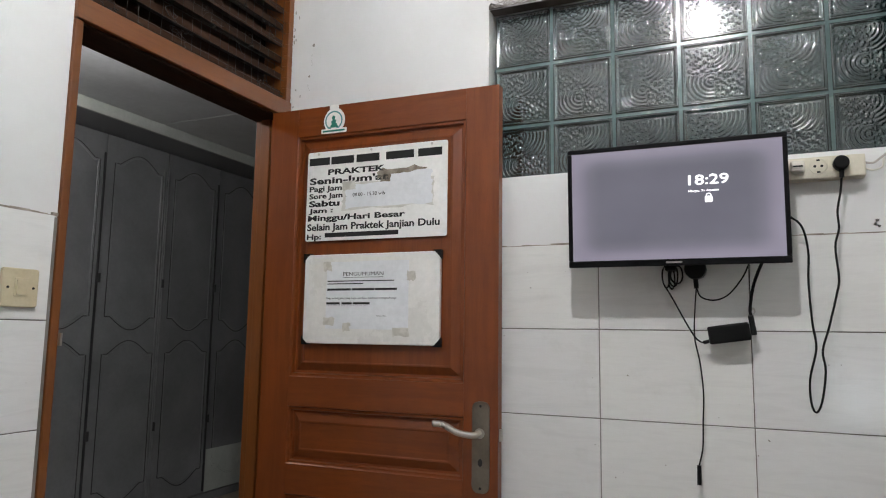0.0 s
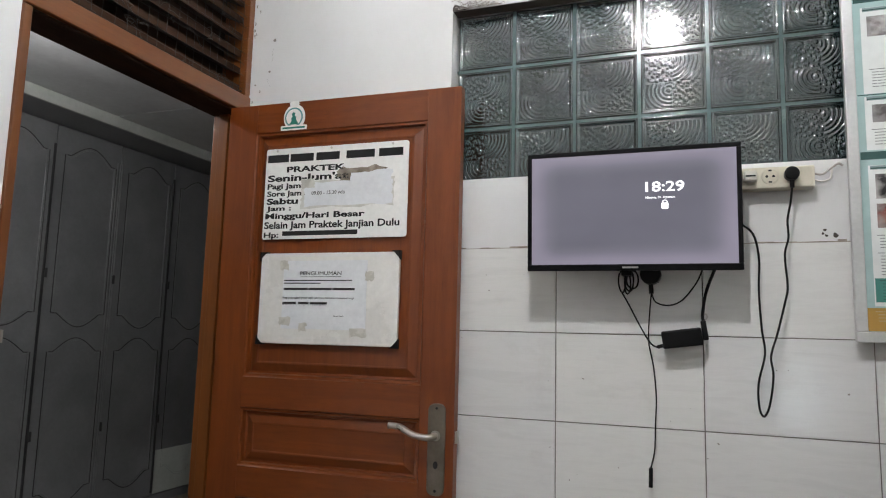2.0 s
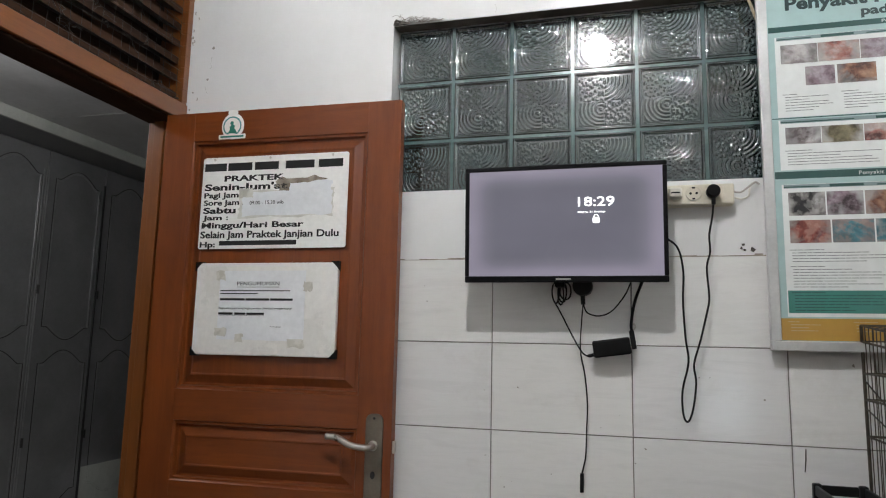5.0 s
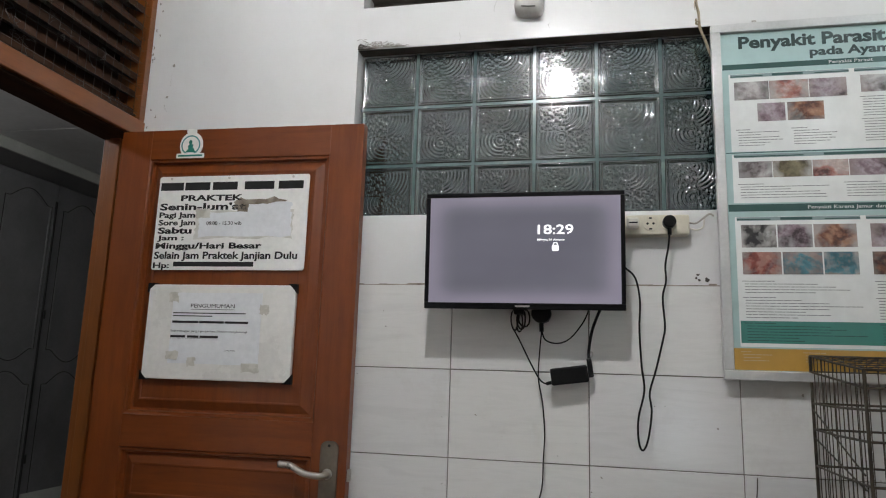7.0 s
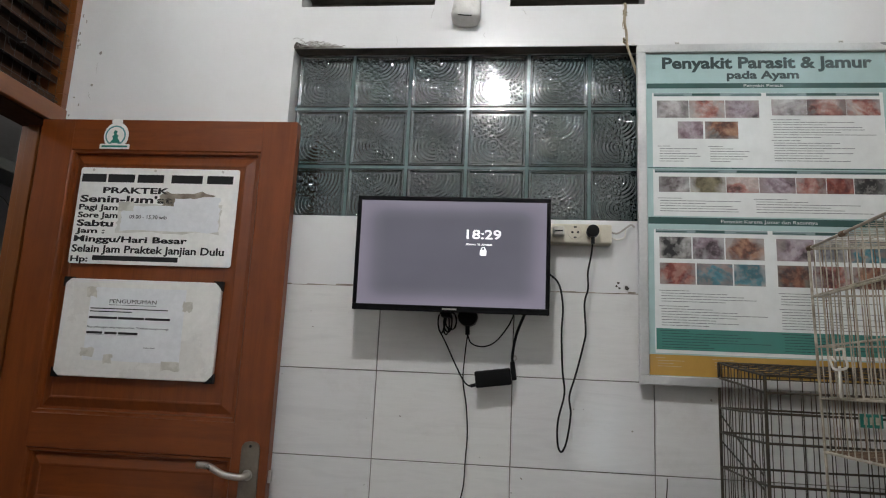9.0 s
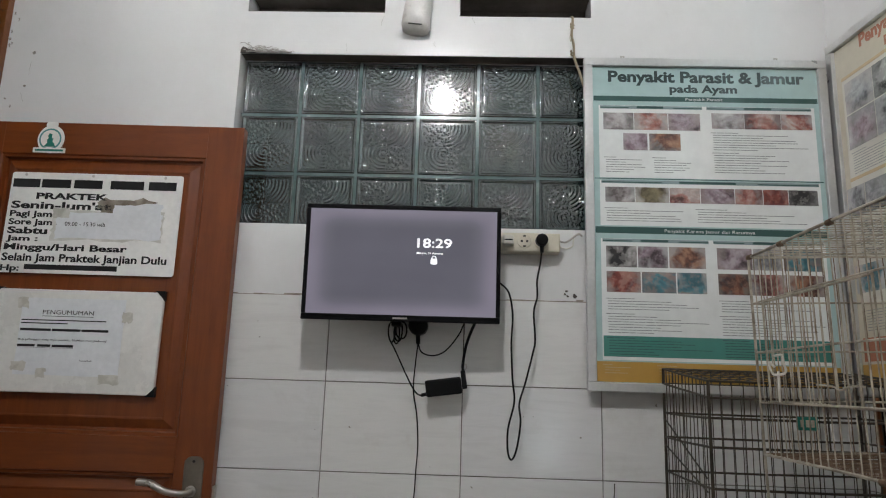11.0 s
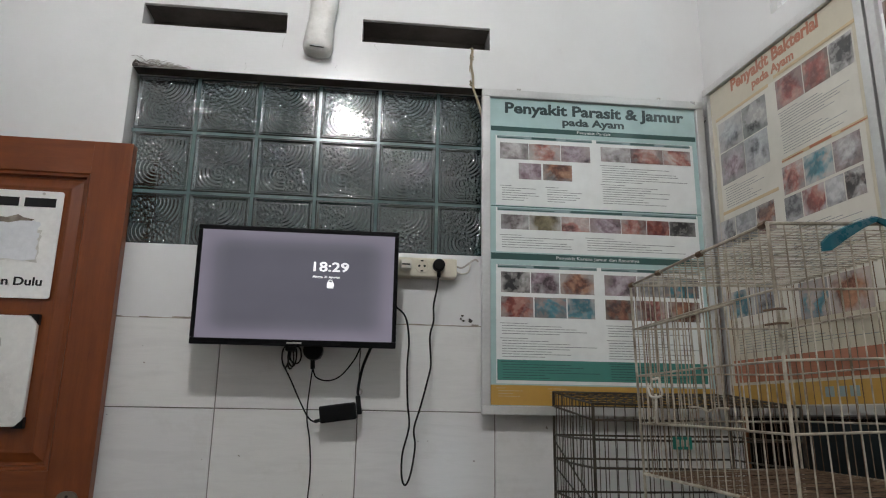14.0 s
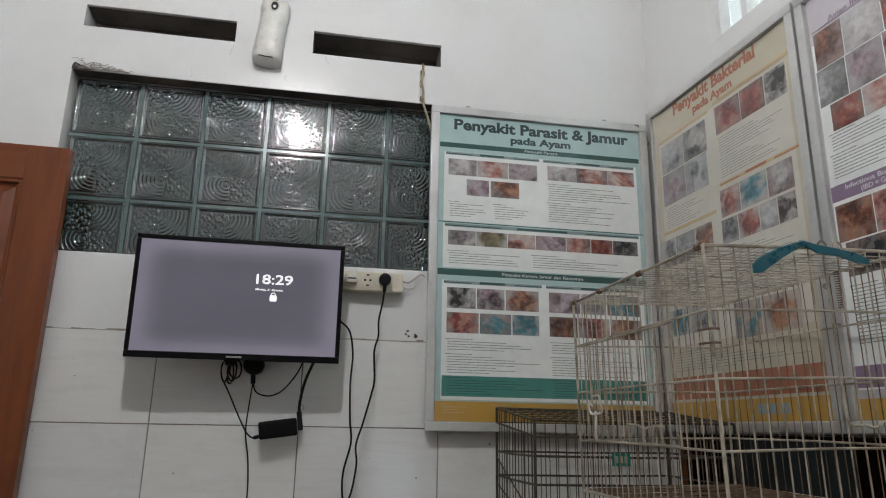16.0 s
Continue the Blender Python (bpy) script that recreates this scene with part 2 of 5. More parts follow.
M_BOARD = surface("whiteboard_face", (0.73, 0.715, 0.68), (0.79, 0.78, 0.75), 0.3, scale=4, bump=0.02)
M_SCREEN = screen_material()
M_SCREENTXT = glow("lit_white_characters", (0.9, 0.9, 0.92), 1.1)
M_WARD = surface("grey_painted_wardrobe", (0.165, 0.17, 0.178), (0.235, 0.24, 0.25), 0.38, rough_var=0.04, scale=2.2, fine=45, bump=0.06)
M_WARDLINE = surface("dark_moulding_paint", (0.018, 0.018, 0.019), (0.045, 0.045, 0.048), 0.5, bump=0.05)
M_CORNICE = surface("pale_cornice", (0.42, 0.45, 0.42), (0.52, 0.55, 0.52), 0.6)
M_CAGE = surface("white_coated_wire", (0.15, 0.115, 0.075), (0.50, 0.45, 0.36), 0.42, spread=(0.3, 0.6), scale=22, fine=150, bump=0.2)
M_RUST = surface("rusty_wire", (0.10, 0.055, 0.03), (0.25, 0.17, 0.11), 0.8, scale=40, fine=150, bump=0.3)
M_CAGEDARK = surface("dull_dark_cage_wire", (0.035, 0.028, 0.020), (0.095, 0.075, 0.052), 0.6, 0.3, scale=25, bump=0.2)
M_TEAL = surface("teal_strap", (0.0, 0.085, 0.12), (0.004, 0.13, 0.17), 0.35, scale=20, bump=0.2)
M_GREENPL = surface("green_plastic_tag", (0.01, 0.16, 0.12), (0.015, 0.22, 0.17), 0.4)
M_BOARDDARK = wood_material("dark_brown_board", (0.003, 0.002, 0.0015), (0.008, 0.004, 0.0025), along="z", rough=0.6, coat=0.0)
M_TABLE = wood_material("table_wood", (0.08, 0.05, 0.03), (0.14, 0.09, 0.055), along="y", rough=0.5, coat=0.0)
M_ROPE = surface("old_rope", (0.28, 0.22, 0.14), (0.42, 0.36, 0.26), 0.9, scale=60, bump=0.4)
M_COBWEB = surface("grey_cobweb_dust", (0.22, 0.2, 0.18), (0.4, 0.38, 0.35), 0.95, scale=60, bump=0.5)
M_BULB = glow("lit_bulb", (0.985, 0.975, 0.985), BULB)

for dull, level in ((M_BEZEL, 0.1), (M_BLACKPL, 0.14), (M_RUBBER, 0.15), (M_INK, 0.2), (M_BOARDDARK, 0.02), (M_DARKPLASTER, 0.15), (M_LOUVRE, 0.2)):
    dull.node_tree.nodes["Principled BSDF"].inputs["Specular IOR Level"].default_value = level

# poster prints
P_WHITE = flat_print("poster_white", (0.86, 0.885, 0.87))
P_MINT = flat_print("poster_mint", (0.43, 0.60, 0.59))
P_DKGREEN = flat_print("poster_dark_green", (0.02, 0.085, 0.075))
P_GREEN = flat_print("poster_green", (0.05, 0.24, 0.2))
P_GREYBLUE = flat_print("poster_grey_blue", (0.25, 0.34, 0.35))
P_YELLOW = flat_print("poster_yellow", (0.52, 0.30, 0.055))
P_CREAM = flat_print("poster_cream", (0.57, 0.52, 0.395))
P_PALE = flat_print("poster_pale", (0.64, 0.615, 0.54))
P_ORANGE = flat_print("poster_orange", (0.40, 0.135, 0.065))
P_TAN = flat_print("poster_tan", (0.56, 0.42, 0.24))
P_LILAC = flat_print("poster_lilac", (0.59, 0.555, 0.595))
P_PURPLE = flat_print("poster_purple", (0.27, 0.19, 0.29))
P_TEXT = flat_print("poster_small_print", (0.27, 0.285, 0.28))
P_DARKTXT = flat_print("poster_title_ink", (0.018, 0.045, 0.045))
P_REDTXT = flat_print("poster_red_title", (0.42, 0.15, 0.08))
P_WHITETXT = flat_print("poster_white_title", (0.7, 0.74, 0.72))
PIX = {
    "flesh": picture_material("photo_flesh", [(0.3, (0.091, 0.026, 0.023)), (0.48, (0.381, 0.147, 0.122)), (0.6, (0.484, 0.283, 0.242)), (0.75, (0.585, 0.504, 0.472))], 16),
    "pale": picture_material("photo_pale", [(0.3, (0.140, 0.117, 0.117)), (0.5, (0.443, 0.403, 0.403)), (0.7, (0.617, 0.602, 0.602))], 14),
    "rust": picture_material("photo_rust", [(0.3, (0.052, 0.017, 0.014)), (0.5, (0.206, 0.073, 0.038)), (0.7, (0.459, 0.249, 0.152))], 18),
    "mauve": picture_material("photo_mauve", [(0.3, (0.054, 0.031, 0.037)), (0.5, (0.290, 0.209, 0.242)), (0.7, (0.492, 0.427, 0.460))], 18),
    "olive": picture_material("photo_olive", [(0.3, (0.054, 0.042, 0.019)), (0.5, (0.177, 0.148, 0.079)), (0.75, (0.343, 0.295, 0.182))], 15),
    "red": picture_material("photo_red", [(0.3, (0.127, 0.022, 0.020)), (0.55, (0.287, 0.067, 0.046)), (0.75, (0.463, 0.253, 0.204))], 20),
    "teal": picture_material("photo_teal", [(0.3, (0.041, 0.139, 0.173)), (0.5, (0.104, 0.288, 0.338)), (0.6, (0.385, 0.304, 0.272)), (0.75, (0.468, 0.403, 0.370))], 14),
    "dark": picture_material("photo_dark", [(0.35, (0.011, 0.011, 0.013)), (0.52, (0.057, 0.051, 0.048)), (0.66, (0.496, 0.480, 0.464))], 13),
    "grey": picture_material("photo_grey", [(0.3, (0.072, 0.072, 0.078)), (0.5, (0.302, 0.302, 0.317)), (0.72, (0.550, 0.550, 0.558))], 15),
}


# ---- mesh helpers ----
def thing(name, m, label, category, group="", kind=""):
    ob = new(name)
    ob.matrix_basis = m
    ob.empty_display_size = 0.05
    return tagged(ob, label, category, group, kind)


def part(name, bm, material, parent=None, label="", smooth=False):
    me = bpy.data.meshes.new(name)
    bm.normal_update()
    bm.to_mesh(me)
    bm.free()
    me.materials.append(material)
    if smooth:
        me.shade_smooth()
    ob = new(name, me)
    ob.parent = parent
    return tagged(ob, label)


def single(name, bm, material, label, category, m=None, group="", kind="", smooth=False):
    ob = part(name, bm, material, None, "", smooth)
    if m is not None:
        ob.matrix_basis = m
    return tagged(ob, label, category, group, kind)


def box(bm, x0, x1, y0, y1, z0, z1):
    vs = [bm.verts.new(p) for p in ((x0, y0, z0), (x1, y0, z0), (x1, y1, z0), (x0, y1, z0), (x0, y0, z1), (x1, y0, z1), (x1, y1, z1), (x0, y1, z1))]
    for f in ((3, 2, 1, 0), (4, 5, 6, 7), (0, 1, 5, 4), (1, 2, 6, 5), (2, 3, 7, 6), (3, 0, 4, 7)):
        bm.faces.new([vs[i] for i in f])
    return vs


def new_box(x0, x1, y0, y1, z0, z1, bevel=0.0, seg=2):
    bm = bmesh.new()
    box(bm, x0, x1, y0, y1, z0, z1)
    if bevel:
        bmesh.ops.bevel(bm, geom=bm.edges[:], offset=bevel, segments=seg, affect="EDGES", profile=0.5)
    return bm


def wire(bm, pts, r, n=6, closed=False):
    """A round rod swept along a line of points."""
    pts = [Vector(p) for p in pts]
    rings = []
    count = len(pts)
    up = Vector((0.31, 0.52, 0.79))
    for i, p in enumerate(pts):
        a = pts[(i - 1) % count] if (closed or i > 0) else p
        c = pts[(i + 1) % count] if (closed or i < count - 1) else p
        d = (c - a).normalized()
        u = d.cross(up)
        if u.length < 1e-3:
            u = d.cross(Vector((1, 0, 0)))
        u.normalize()
        w = d.cross(u)
        rings.append([bm.verts.new(p + r * (math.cos(2 * math.pi * k / n) * u + math.sin(2 * math.pi * k / n) * w)) for k in range(n)])
    last = count if closed else count - 1
    for i in range(last):
        a, c = rings[i], rings[(i + 1) % count]
        for k in range(n):
            bm.faces.new((a[k], a[(k + 1) % n], c[(k + 1) % n], c[k]))
    if not closed:
        bm.faces.new(list(reversed(rings[0])))
        bm.faces.new(rings[-1])


def new_wire(pts, r, n=6, closed=False):
    bm = bmesh.new()
    wire(bm, pts, r, n, closed)
    return bm


def smooth_line(pts, steps=6):
    """Catmull-Rom through the points."""
    P = [Vector(p) for p in pts]
    P = [2 * P[0] - P[1]] + P + [2 * P[-1] - P[-2]]
    out = []
    for i in range(1, len(P) - 2):
        for k in range(steps):
            t = k / steps
            a, b, c, d = P[i - 1], P[i], P[i + 1], P[i + 2]
            out.append(0.5 * ((2 * b) + (c - a) * t + (2 * a - 5 * b + 4 * c - d) * t * t + (3 * b - 3 * c + d - a) * t ** 3))
    out.append(P[-2])
    return out


def slab(outline, y0, y1, bevel=0.0):
    """A plate with an outline in x and z, from y0 (front) to y1."""
    bm = bmesh.new()
    f = [bm.verts.new((x, y0, z)) for x, z in outline]
    b = [bm.verts.new((x, y1, z)) for x, z in outline]
    n = len(outline)
    bm.faces.new(f)
    bm.faces.new(list(reversed(b)))
    for i in range(n):
        bm.faces.new((f[i], b[i], b[(i + 1) % n], f[(i + 1) % n]))
    bmesh.ops.recalc_face_normals(bm, faces=bm.faces[:])
    if bevel:
        front = [e for e in bm.edges if all(abs(v.co.y - y0) < 1e-6 for v in e.verts)]
        bmesh.ops.bevel(bm, geom=front, offset=bevel, segments=2, affect="EDGES", profile=0.5)
    return bm


def round_rect(x0, x1, z0, z1, r, n=4):
    out = []
    for cx, cz, a0 in ((x1 - r, z1 - r, 0), (x0 + r, z1 - r, 90), (x0 + r, z0 + r, 180), (x1 - r, z0 + r, 270)):
        for k in range(n + 1):
            a = radians(a0 + 90 * k / n)
            out.append((cx + r * math.cos(a), cz + r * math.sin(a)))
    return out


def disc(cx, cz, rx, rz, n=20):
    return [(cx + rx * math.cos(2 * math.pi * k / n), cz + rz * math.sin(2 * math.pi * k / n)) for k in range(n)]


def lettering(name, words, x0, x1, zbase, zcap, y, material, parent, label="", bold=0.0):
    """Words that fill the width x0..x1, capitals from zbase to zcap, standing proud of the plane y."""
    cu = bpy.data.curves.new(name, "FONT")
    cu.body, cu.size, cu.extrude, cu.offset, cu.resolution_u = words, 1.0, 0.002, bold, 3
    tmp = bpy.data.objects.new(name, cu)
    scene.collection.objects.link(tmp)
    bpy.context.view_layer.update()
    me = bpy.data.meshes.new_from_object(tmp.evaluated_get(bpy.context.evaluated_depsgraph_get()))
    bpy.data.objects.remove(tmp)
    bpy.data.curves.remove(cu)
    co = np.empty(len(me.vertices) * 3)
    me.vertices.foreach_get("co", co)
    co = co.reshape(-1, 3)
    lo, hi = co[:, 0].min(), co[:, 0].max()
    sx, sz = (x1 - x0) / (hi - lo), (zcap - zbase) / 0.69
    out = np.stack([x0 + (co[:, 0] - lo) * sx, y - 0.0002 - (co[:, 2] + 0.002) * 0.15, zbase + co[:, 1] * sz], 1)
    me.vertices.foreach_set("co", out.ravel())
    me.update()
    me.materials.clear()
    me.materials.append(material)
    me.name = name
    ob = new(name, me)
    ob.parent = parent
    return tagged(ob, label)


def bars(rows, y, depth=0.0006):
    """Thin printed bars: rows of x0, x1, z0, z1."""
    bm = bmesh.new()
    for x0, x1, z0, z1 in rows:
        box(bm, x0, x1, y - depth, y, z0, z1)
    return bm


# ---- setting ----
WX0, WX1, YB, H = -0.795, 1.865, -5.2, 3.95      # side walls, back wall, ceiling
TILE_W, TILE_H, TILE_TOP = 0.4, 0.2515, 1.565


def panel_wall(name, u0, u1, v0, v1, holes, to_world, thick, material, label):
    """A thick wall with rectangular openings: built from blocks round the holes."""
    us = sorted({u0, u1, *[h[0] for h in holes], *[h[1] for h in holes]})
    vs = sorted({v0, v1, *[h[2] for h in holes], *[h[3] for h in holes]})
    bm = bmesh.new()
    grid = {}

    def vert(i, j, d):
        if (i, j, d) not in grid:
            grid[i, j, d] = bm.verts.new(to_world(us[i], vs[j], d * thick))
        return grid[i, j, d]

    def solid(i, j):
        if not (0 <= i < len(us) - 1 and 0 <= j < len(vs) - 1):
            return False
        cu, cv = (us[i] + us[i + 1]) / 2, (vs[j] + vs[j + 1]) / 2
        return not any(h[0] < cu < h[1] and h[2] < cv < h[3] for h in holes)

    for i in range(len(us) - 1):
        for j in range(len(vs) - 1):
            if not solid(i, j):
                continue
            for d in (0, 1):
                bm.faces.new([vert(i, j, d), vert(i + 1, j, d), vert(i + 1, j + 1, d), vert(i, j + 1, d)])
            for di, dj, a, b in ((-1, 0, (0, 0), (0, 1)), (1, 0, (1, 0), (1, 1)), (0, -1, (0, 0), (1, 0)), (0, 1, (0, 1), (1, 1))):
                if not solid(i + di, j + dj):
                    bm.faces.new([vert(i + a[0], j + a[1], 0), vert(i + b[0], j + b[1], 0), vert(i + b[0], j + b[1], 1), vert(i + a[0], j + a[1], 1)])
    bmesh.ops.recalc_face_normals(bm, faces=bm.faces[:])
    return single(name, bm, material, label, "wall", kind="structure")


GLASS = (-0.012, 1.152, 1.785, 2.352)
SLOTS = ((0.0, 0.452, 2.502, 2.577), (0.697, 1.122, 2.492, 2.574))
wall_north = panel_wall("wall_north", WX0 - 0.12, WX1 + 0.12, 0.0, H, [GLASS, *SLOTS], lambda u, v, d: (u, d, v), 0.13, M_PAINT, "white painted wall with tiled lower half, glass blocks and two vent slots")
DOORWAY = (-0.889, 0.0, 0.0, 2.72)
wall_west = panel_wall("wall_west", YB, 0.0, 0.0, H, [DOORWAY], lambda u, v, d: (WX0 - d, u, v), 0.12, M_PAINT, "white painted side wall with an open doorway and louvred transom")
SLANT = 0.0875
HIGHWIN = (-2.8, -0.36, 2.465, 3.78)
wall_east = panel_wall("wall_east", YB, 0.0, 0.0, H, [HIGHWIN], lambda u, v, d: (WX1 + d - SLANT * u, u, v), 0.12, M_PAINT, "white painted side wall with a small high window")
BACKWIN = (1.42, 1.80, 0.5, 1.1)
# unseen back wall, set far off to weaken the bounced light
wall_south = panel_wall("wall_south", WX0 - 0.12, WX1 + 0.6, 0.0, H, [BACKWIN], lambda u, v, d: (u, YB - d, v), 0.12, M_PAINT, "plain white painted wall with a window")
# floor and ceiling stay out of view and are darkened to cut bounce
single("floor", new_box(-4.2, WX1 + 0.7, YB - 0.12, 4.6, -0.1, 0.0), M_FLOOR, "unseen tiled floor, coloured dark to cut bounced light", "floor", kind="structure")
single("ceiling", new_box(WX0 - 0.12, WX1 + 0.6, YB - 0.12, 0.13, H, H + 0.1), M_CEIL, "unseen ceiling, painted darker than the walls to cut bounced light", "ceiling", kind="structure")

# added room behind the glass blocks; its lack of light is in the colour
single("wall_behind_glass", new_box(-0.79, 2.1, 1.6, 1.7, 0.0, H), M_DARKROOM, "added wall behind the glass blocks, coloured dark for an unlit room", "wall", kind="structure")
single("wall_behind_glass_east", new_box(2.0, 2.1, 0.13, 1.6, 0.0, H), M_DARKROOM, "added side wall behind the glass blocks, coloured dark for an unlit room", "wall", kind="structure")
single("ceiling_behind_glass", new_box(-0.79, 2.1, 0.13, 1.7, H, H + 0.1), M_DARKROOM, "added ceiling behind the glass blocks, coloured dark for an unlit room", "ceiling", kind="structure")

# neighbouring room with the wardrobe; its unseen walls are darkened to cut bounced light
single("wall_inner_east", new_box(-0.915, -0.79, 0.13, 4.5, 0.0, H), M_GREYWALL, "unseen grey wall of the neighbouring room, darkened to cut bounce", "wall", kind="structure")
single("wall_inner_north", new_box(-4.0, -0.79, 4.5, 4.6, 0.0, H), M_GREYWALL, "unseen grey far wall of the neighbouring room, darkened to cut bounce", "wall", kind="structure")
single("wall_inner_west", new_box(-4.1, -4.0, -2.0, 4.6, 0.0, H), M_GREYWALL, "unseen grey wall behind the wardrobe, darkened to cut bounce", "wall", kind="structure")
single("wall_inner_south", new_box(-4.1, -0.915, -2.1, -2.0, 0.0, H), M_GREYWALL, "unseen grey near wall of the neighbouring room, darkened to cut bounce", "wall", kind="structure")
inner_ceiling = bmesh.new()
for i in range(3):
    for j in range(6):
        box(inner_ceiling, -4.0 + 1.03 * i, -4.0 + 1.03 * (i + 1) - 0.005, -2.0 + 1.1 * j, -2.0 + 1.1 * (j + 1) - 0.005, 2.656 + 0.002 * ((i + j) % 2), 2.69)
box(inner_ceiling, -4.0, -0.915, -2.0, 4.6, 2.691, 2.71)
single("ceiling_inner", inner_ceiling, surface("inner_ceiling_board", (0.5, 0.51, 0.52), (0.64, 0.65, 0.66), 0.7, scale=1.5, fine=30), "grey board ceiling of the neighbouring room", "ceiling", kind="structure")

# door frame and transom
door_frame = thing("door_frame", Matrix(), "orange-brown varnished wooden door frame with a lintel", "door frame", kind="structure")
part("jamb", new_box(WX0 - 0.118, WX0 + 0.008, -0.888, -0.865, 0.0, 2.07, 0.003), M_FRAME, door_frame)
part("jamb", new_box(WX0 - 0.118, WX0 + 0.008, -0.036, -0.003, 0.0, 2.07, 0.003), M_FRAME, door_frame)
part("lintel", new_box(WX0 - 0.118, WX0 + 0.012, -0.888, -0.003, 2.072, 2.132, 0.003), wood_material("lintel_wood", (0.13, 0.039, 0.007), (0.205, 0.065, 0.0125), along="y", rough=0.4), door_frame)
part("stop_bead", new_box(WX0 - 0.085, WX0 - 0.045, -0.049, -0.0365, 0.0, 2.065, 0.002), M_FRAME, door_frame)
# added board; the lintel's dark underside is put into its colour
part("dark_underside", new_box(WX0 - 0.117, WX0 - 0.004, -0.864, -0.037, 2.064, 2.0715, 0.001), M_LOUVRE, door_frame, "dark board added to darken the underside of the lintel")
part("strike_plate", new_box(WX0 - 0.02, WX0 + 0.016, -0.8665, -0.8605, 1.255, 1.285, 0.001), M_STEEL, door_frame, "small steel strike catch")

transom = thing("transom_vent", Matrix(), "dusty dark wooden louvred transom with wire mesh over the doorway", "vent")
part("side_post", new_box(WX0 - 0.10, WX0 + 0.006, -0.888, -0.866, 2.134, 2.72, 0.002), M_FRAME, transom)
part("side_post", new_box(WX0 - 0.10, WX0 + 0.006, -0.03, -0.003, 2.134, 2.72, 0.002), M_FRAME, transom)
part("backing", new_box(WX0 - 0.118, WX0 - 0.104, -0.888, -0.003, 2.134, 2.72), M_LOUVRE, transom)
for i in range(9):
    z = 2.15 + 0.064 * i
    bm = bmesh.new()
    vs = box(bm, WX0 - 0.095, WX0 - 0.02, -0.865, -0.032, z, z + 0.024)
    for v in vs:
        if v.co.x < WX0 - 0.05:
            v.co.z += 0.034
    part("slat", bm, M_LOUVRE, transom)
for i in range(21):
    y = -0.85 + 0.04 * i
    part("mesh_wire", new_wire([(WX0 - 0.006 + 0.003 * math.sin(i * 2.1 + k), y + 0.003 * math.sin(i + k), 2.134 + 0.586 * k / 6) for k in range(7)], 0.0008, 4), M_WIREDARK, transom)
for i in range(13):
    z = 2.16 + 0.045 * i
    part("mesh_wire", new_wire([(WX0 - 0.004, -0.855 + 0.137 * k, z + 0.003 * math.sin(1.7 * i + k)) for k in range(7)], 0.0008, 4), M_WIREDARK, transom)
for i in range(14):
    z = 2.142 + 0.042 * i
    part("end_block", new_box(WX0 - 0.015, WX0 + 0.0075, -0.031, -0.0035, z, z + 0.0405, 0.001, 1), M_FRAME, transom)

rng = random.Random(31)
for k in range(70):
    y, z = rng.uniform(-0.85, -0.06), 2.136 + 0.56 * rng.random() ** 1.6
    pts = [(WX0 - 0.004, y, z)]
    for i in range(4):
        pts.append((WX0 - rng.uniform(-0.004, 0.008), pts[-1][1] + rng.uniform(-0.02, 0.02), max(2.134, pts[-1][2] - rng.uniform(-0.006, 0.018))))
    part("dust_strand", new_wire(smooth_line(pts, 2), rng.uniform(0.0006, 0.0018), 4), M_WIREDARK, transom)

# wardrobe in the neighbouring room
def arch_outline(x0, x1, z0, z1, top, bottom):
    """Moulding line with cathedral curves at top and bottom."""

    def curve(sign, zs, h, xs):
        pts = []
        for k in range(21):
            t = k / 20
            s = 0.0 if t < 0.1 or t > 0.9 else math.sin(math.pi * (t - 0.1) / 0.8) ** 1.1
            pts.append((xs[0] + (xs[1] - xs[0]) * t, zs + sign * h * s))
        return pts
    pts = [(x0, z0 + bottom)] + curve(1, z1 - top, top, (x0, x1)) + curve(-1, z0 + bottom, bottom, (x1, x0))
    return pts


WXF = -3.1
wardrobe = thing("wardrobe", pose(WXF, 0, 0, 0, 0, 90), "grey painted built-in wardrobe with arched door mouldings", "wardrobe")
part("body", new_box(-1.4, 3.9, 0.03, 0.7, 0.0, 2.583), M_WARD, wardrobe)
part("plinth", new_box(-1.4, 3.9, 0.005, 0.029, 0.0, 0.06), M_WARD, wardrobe)
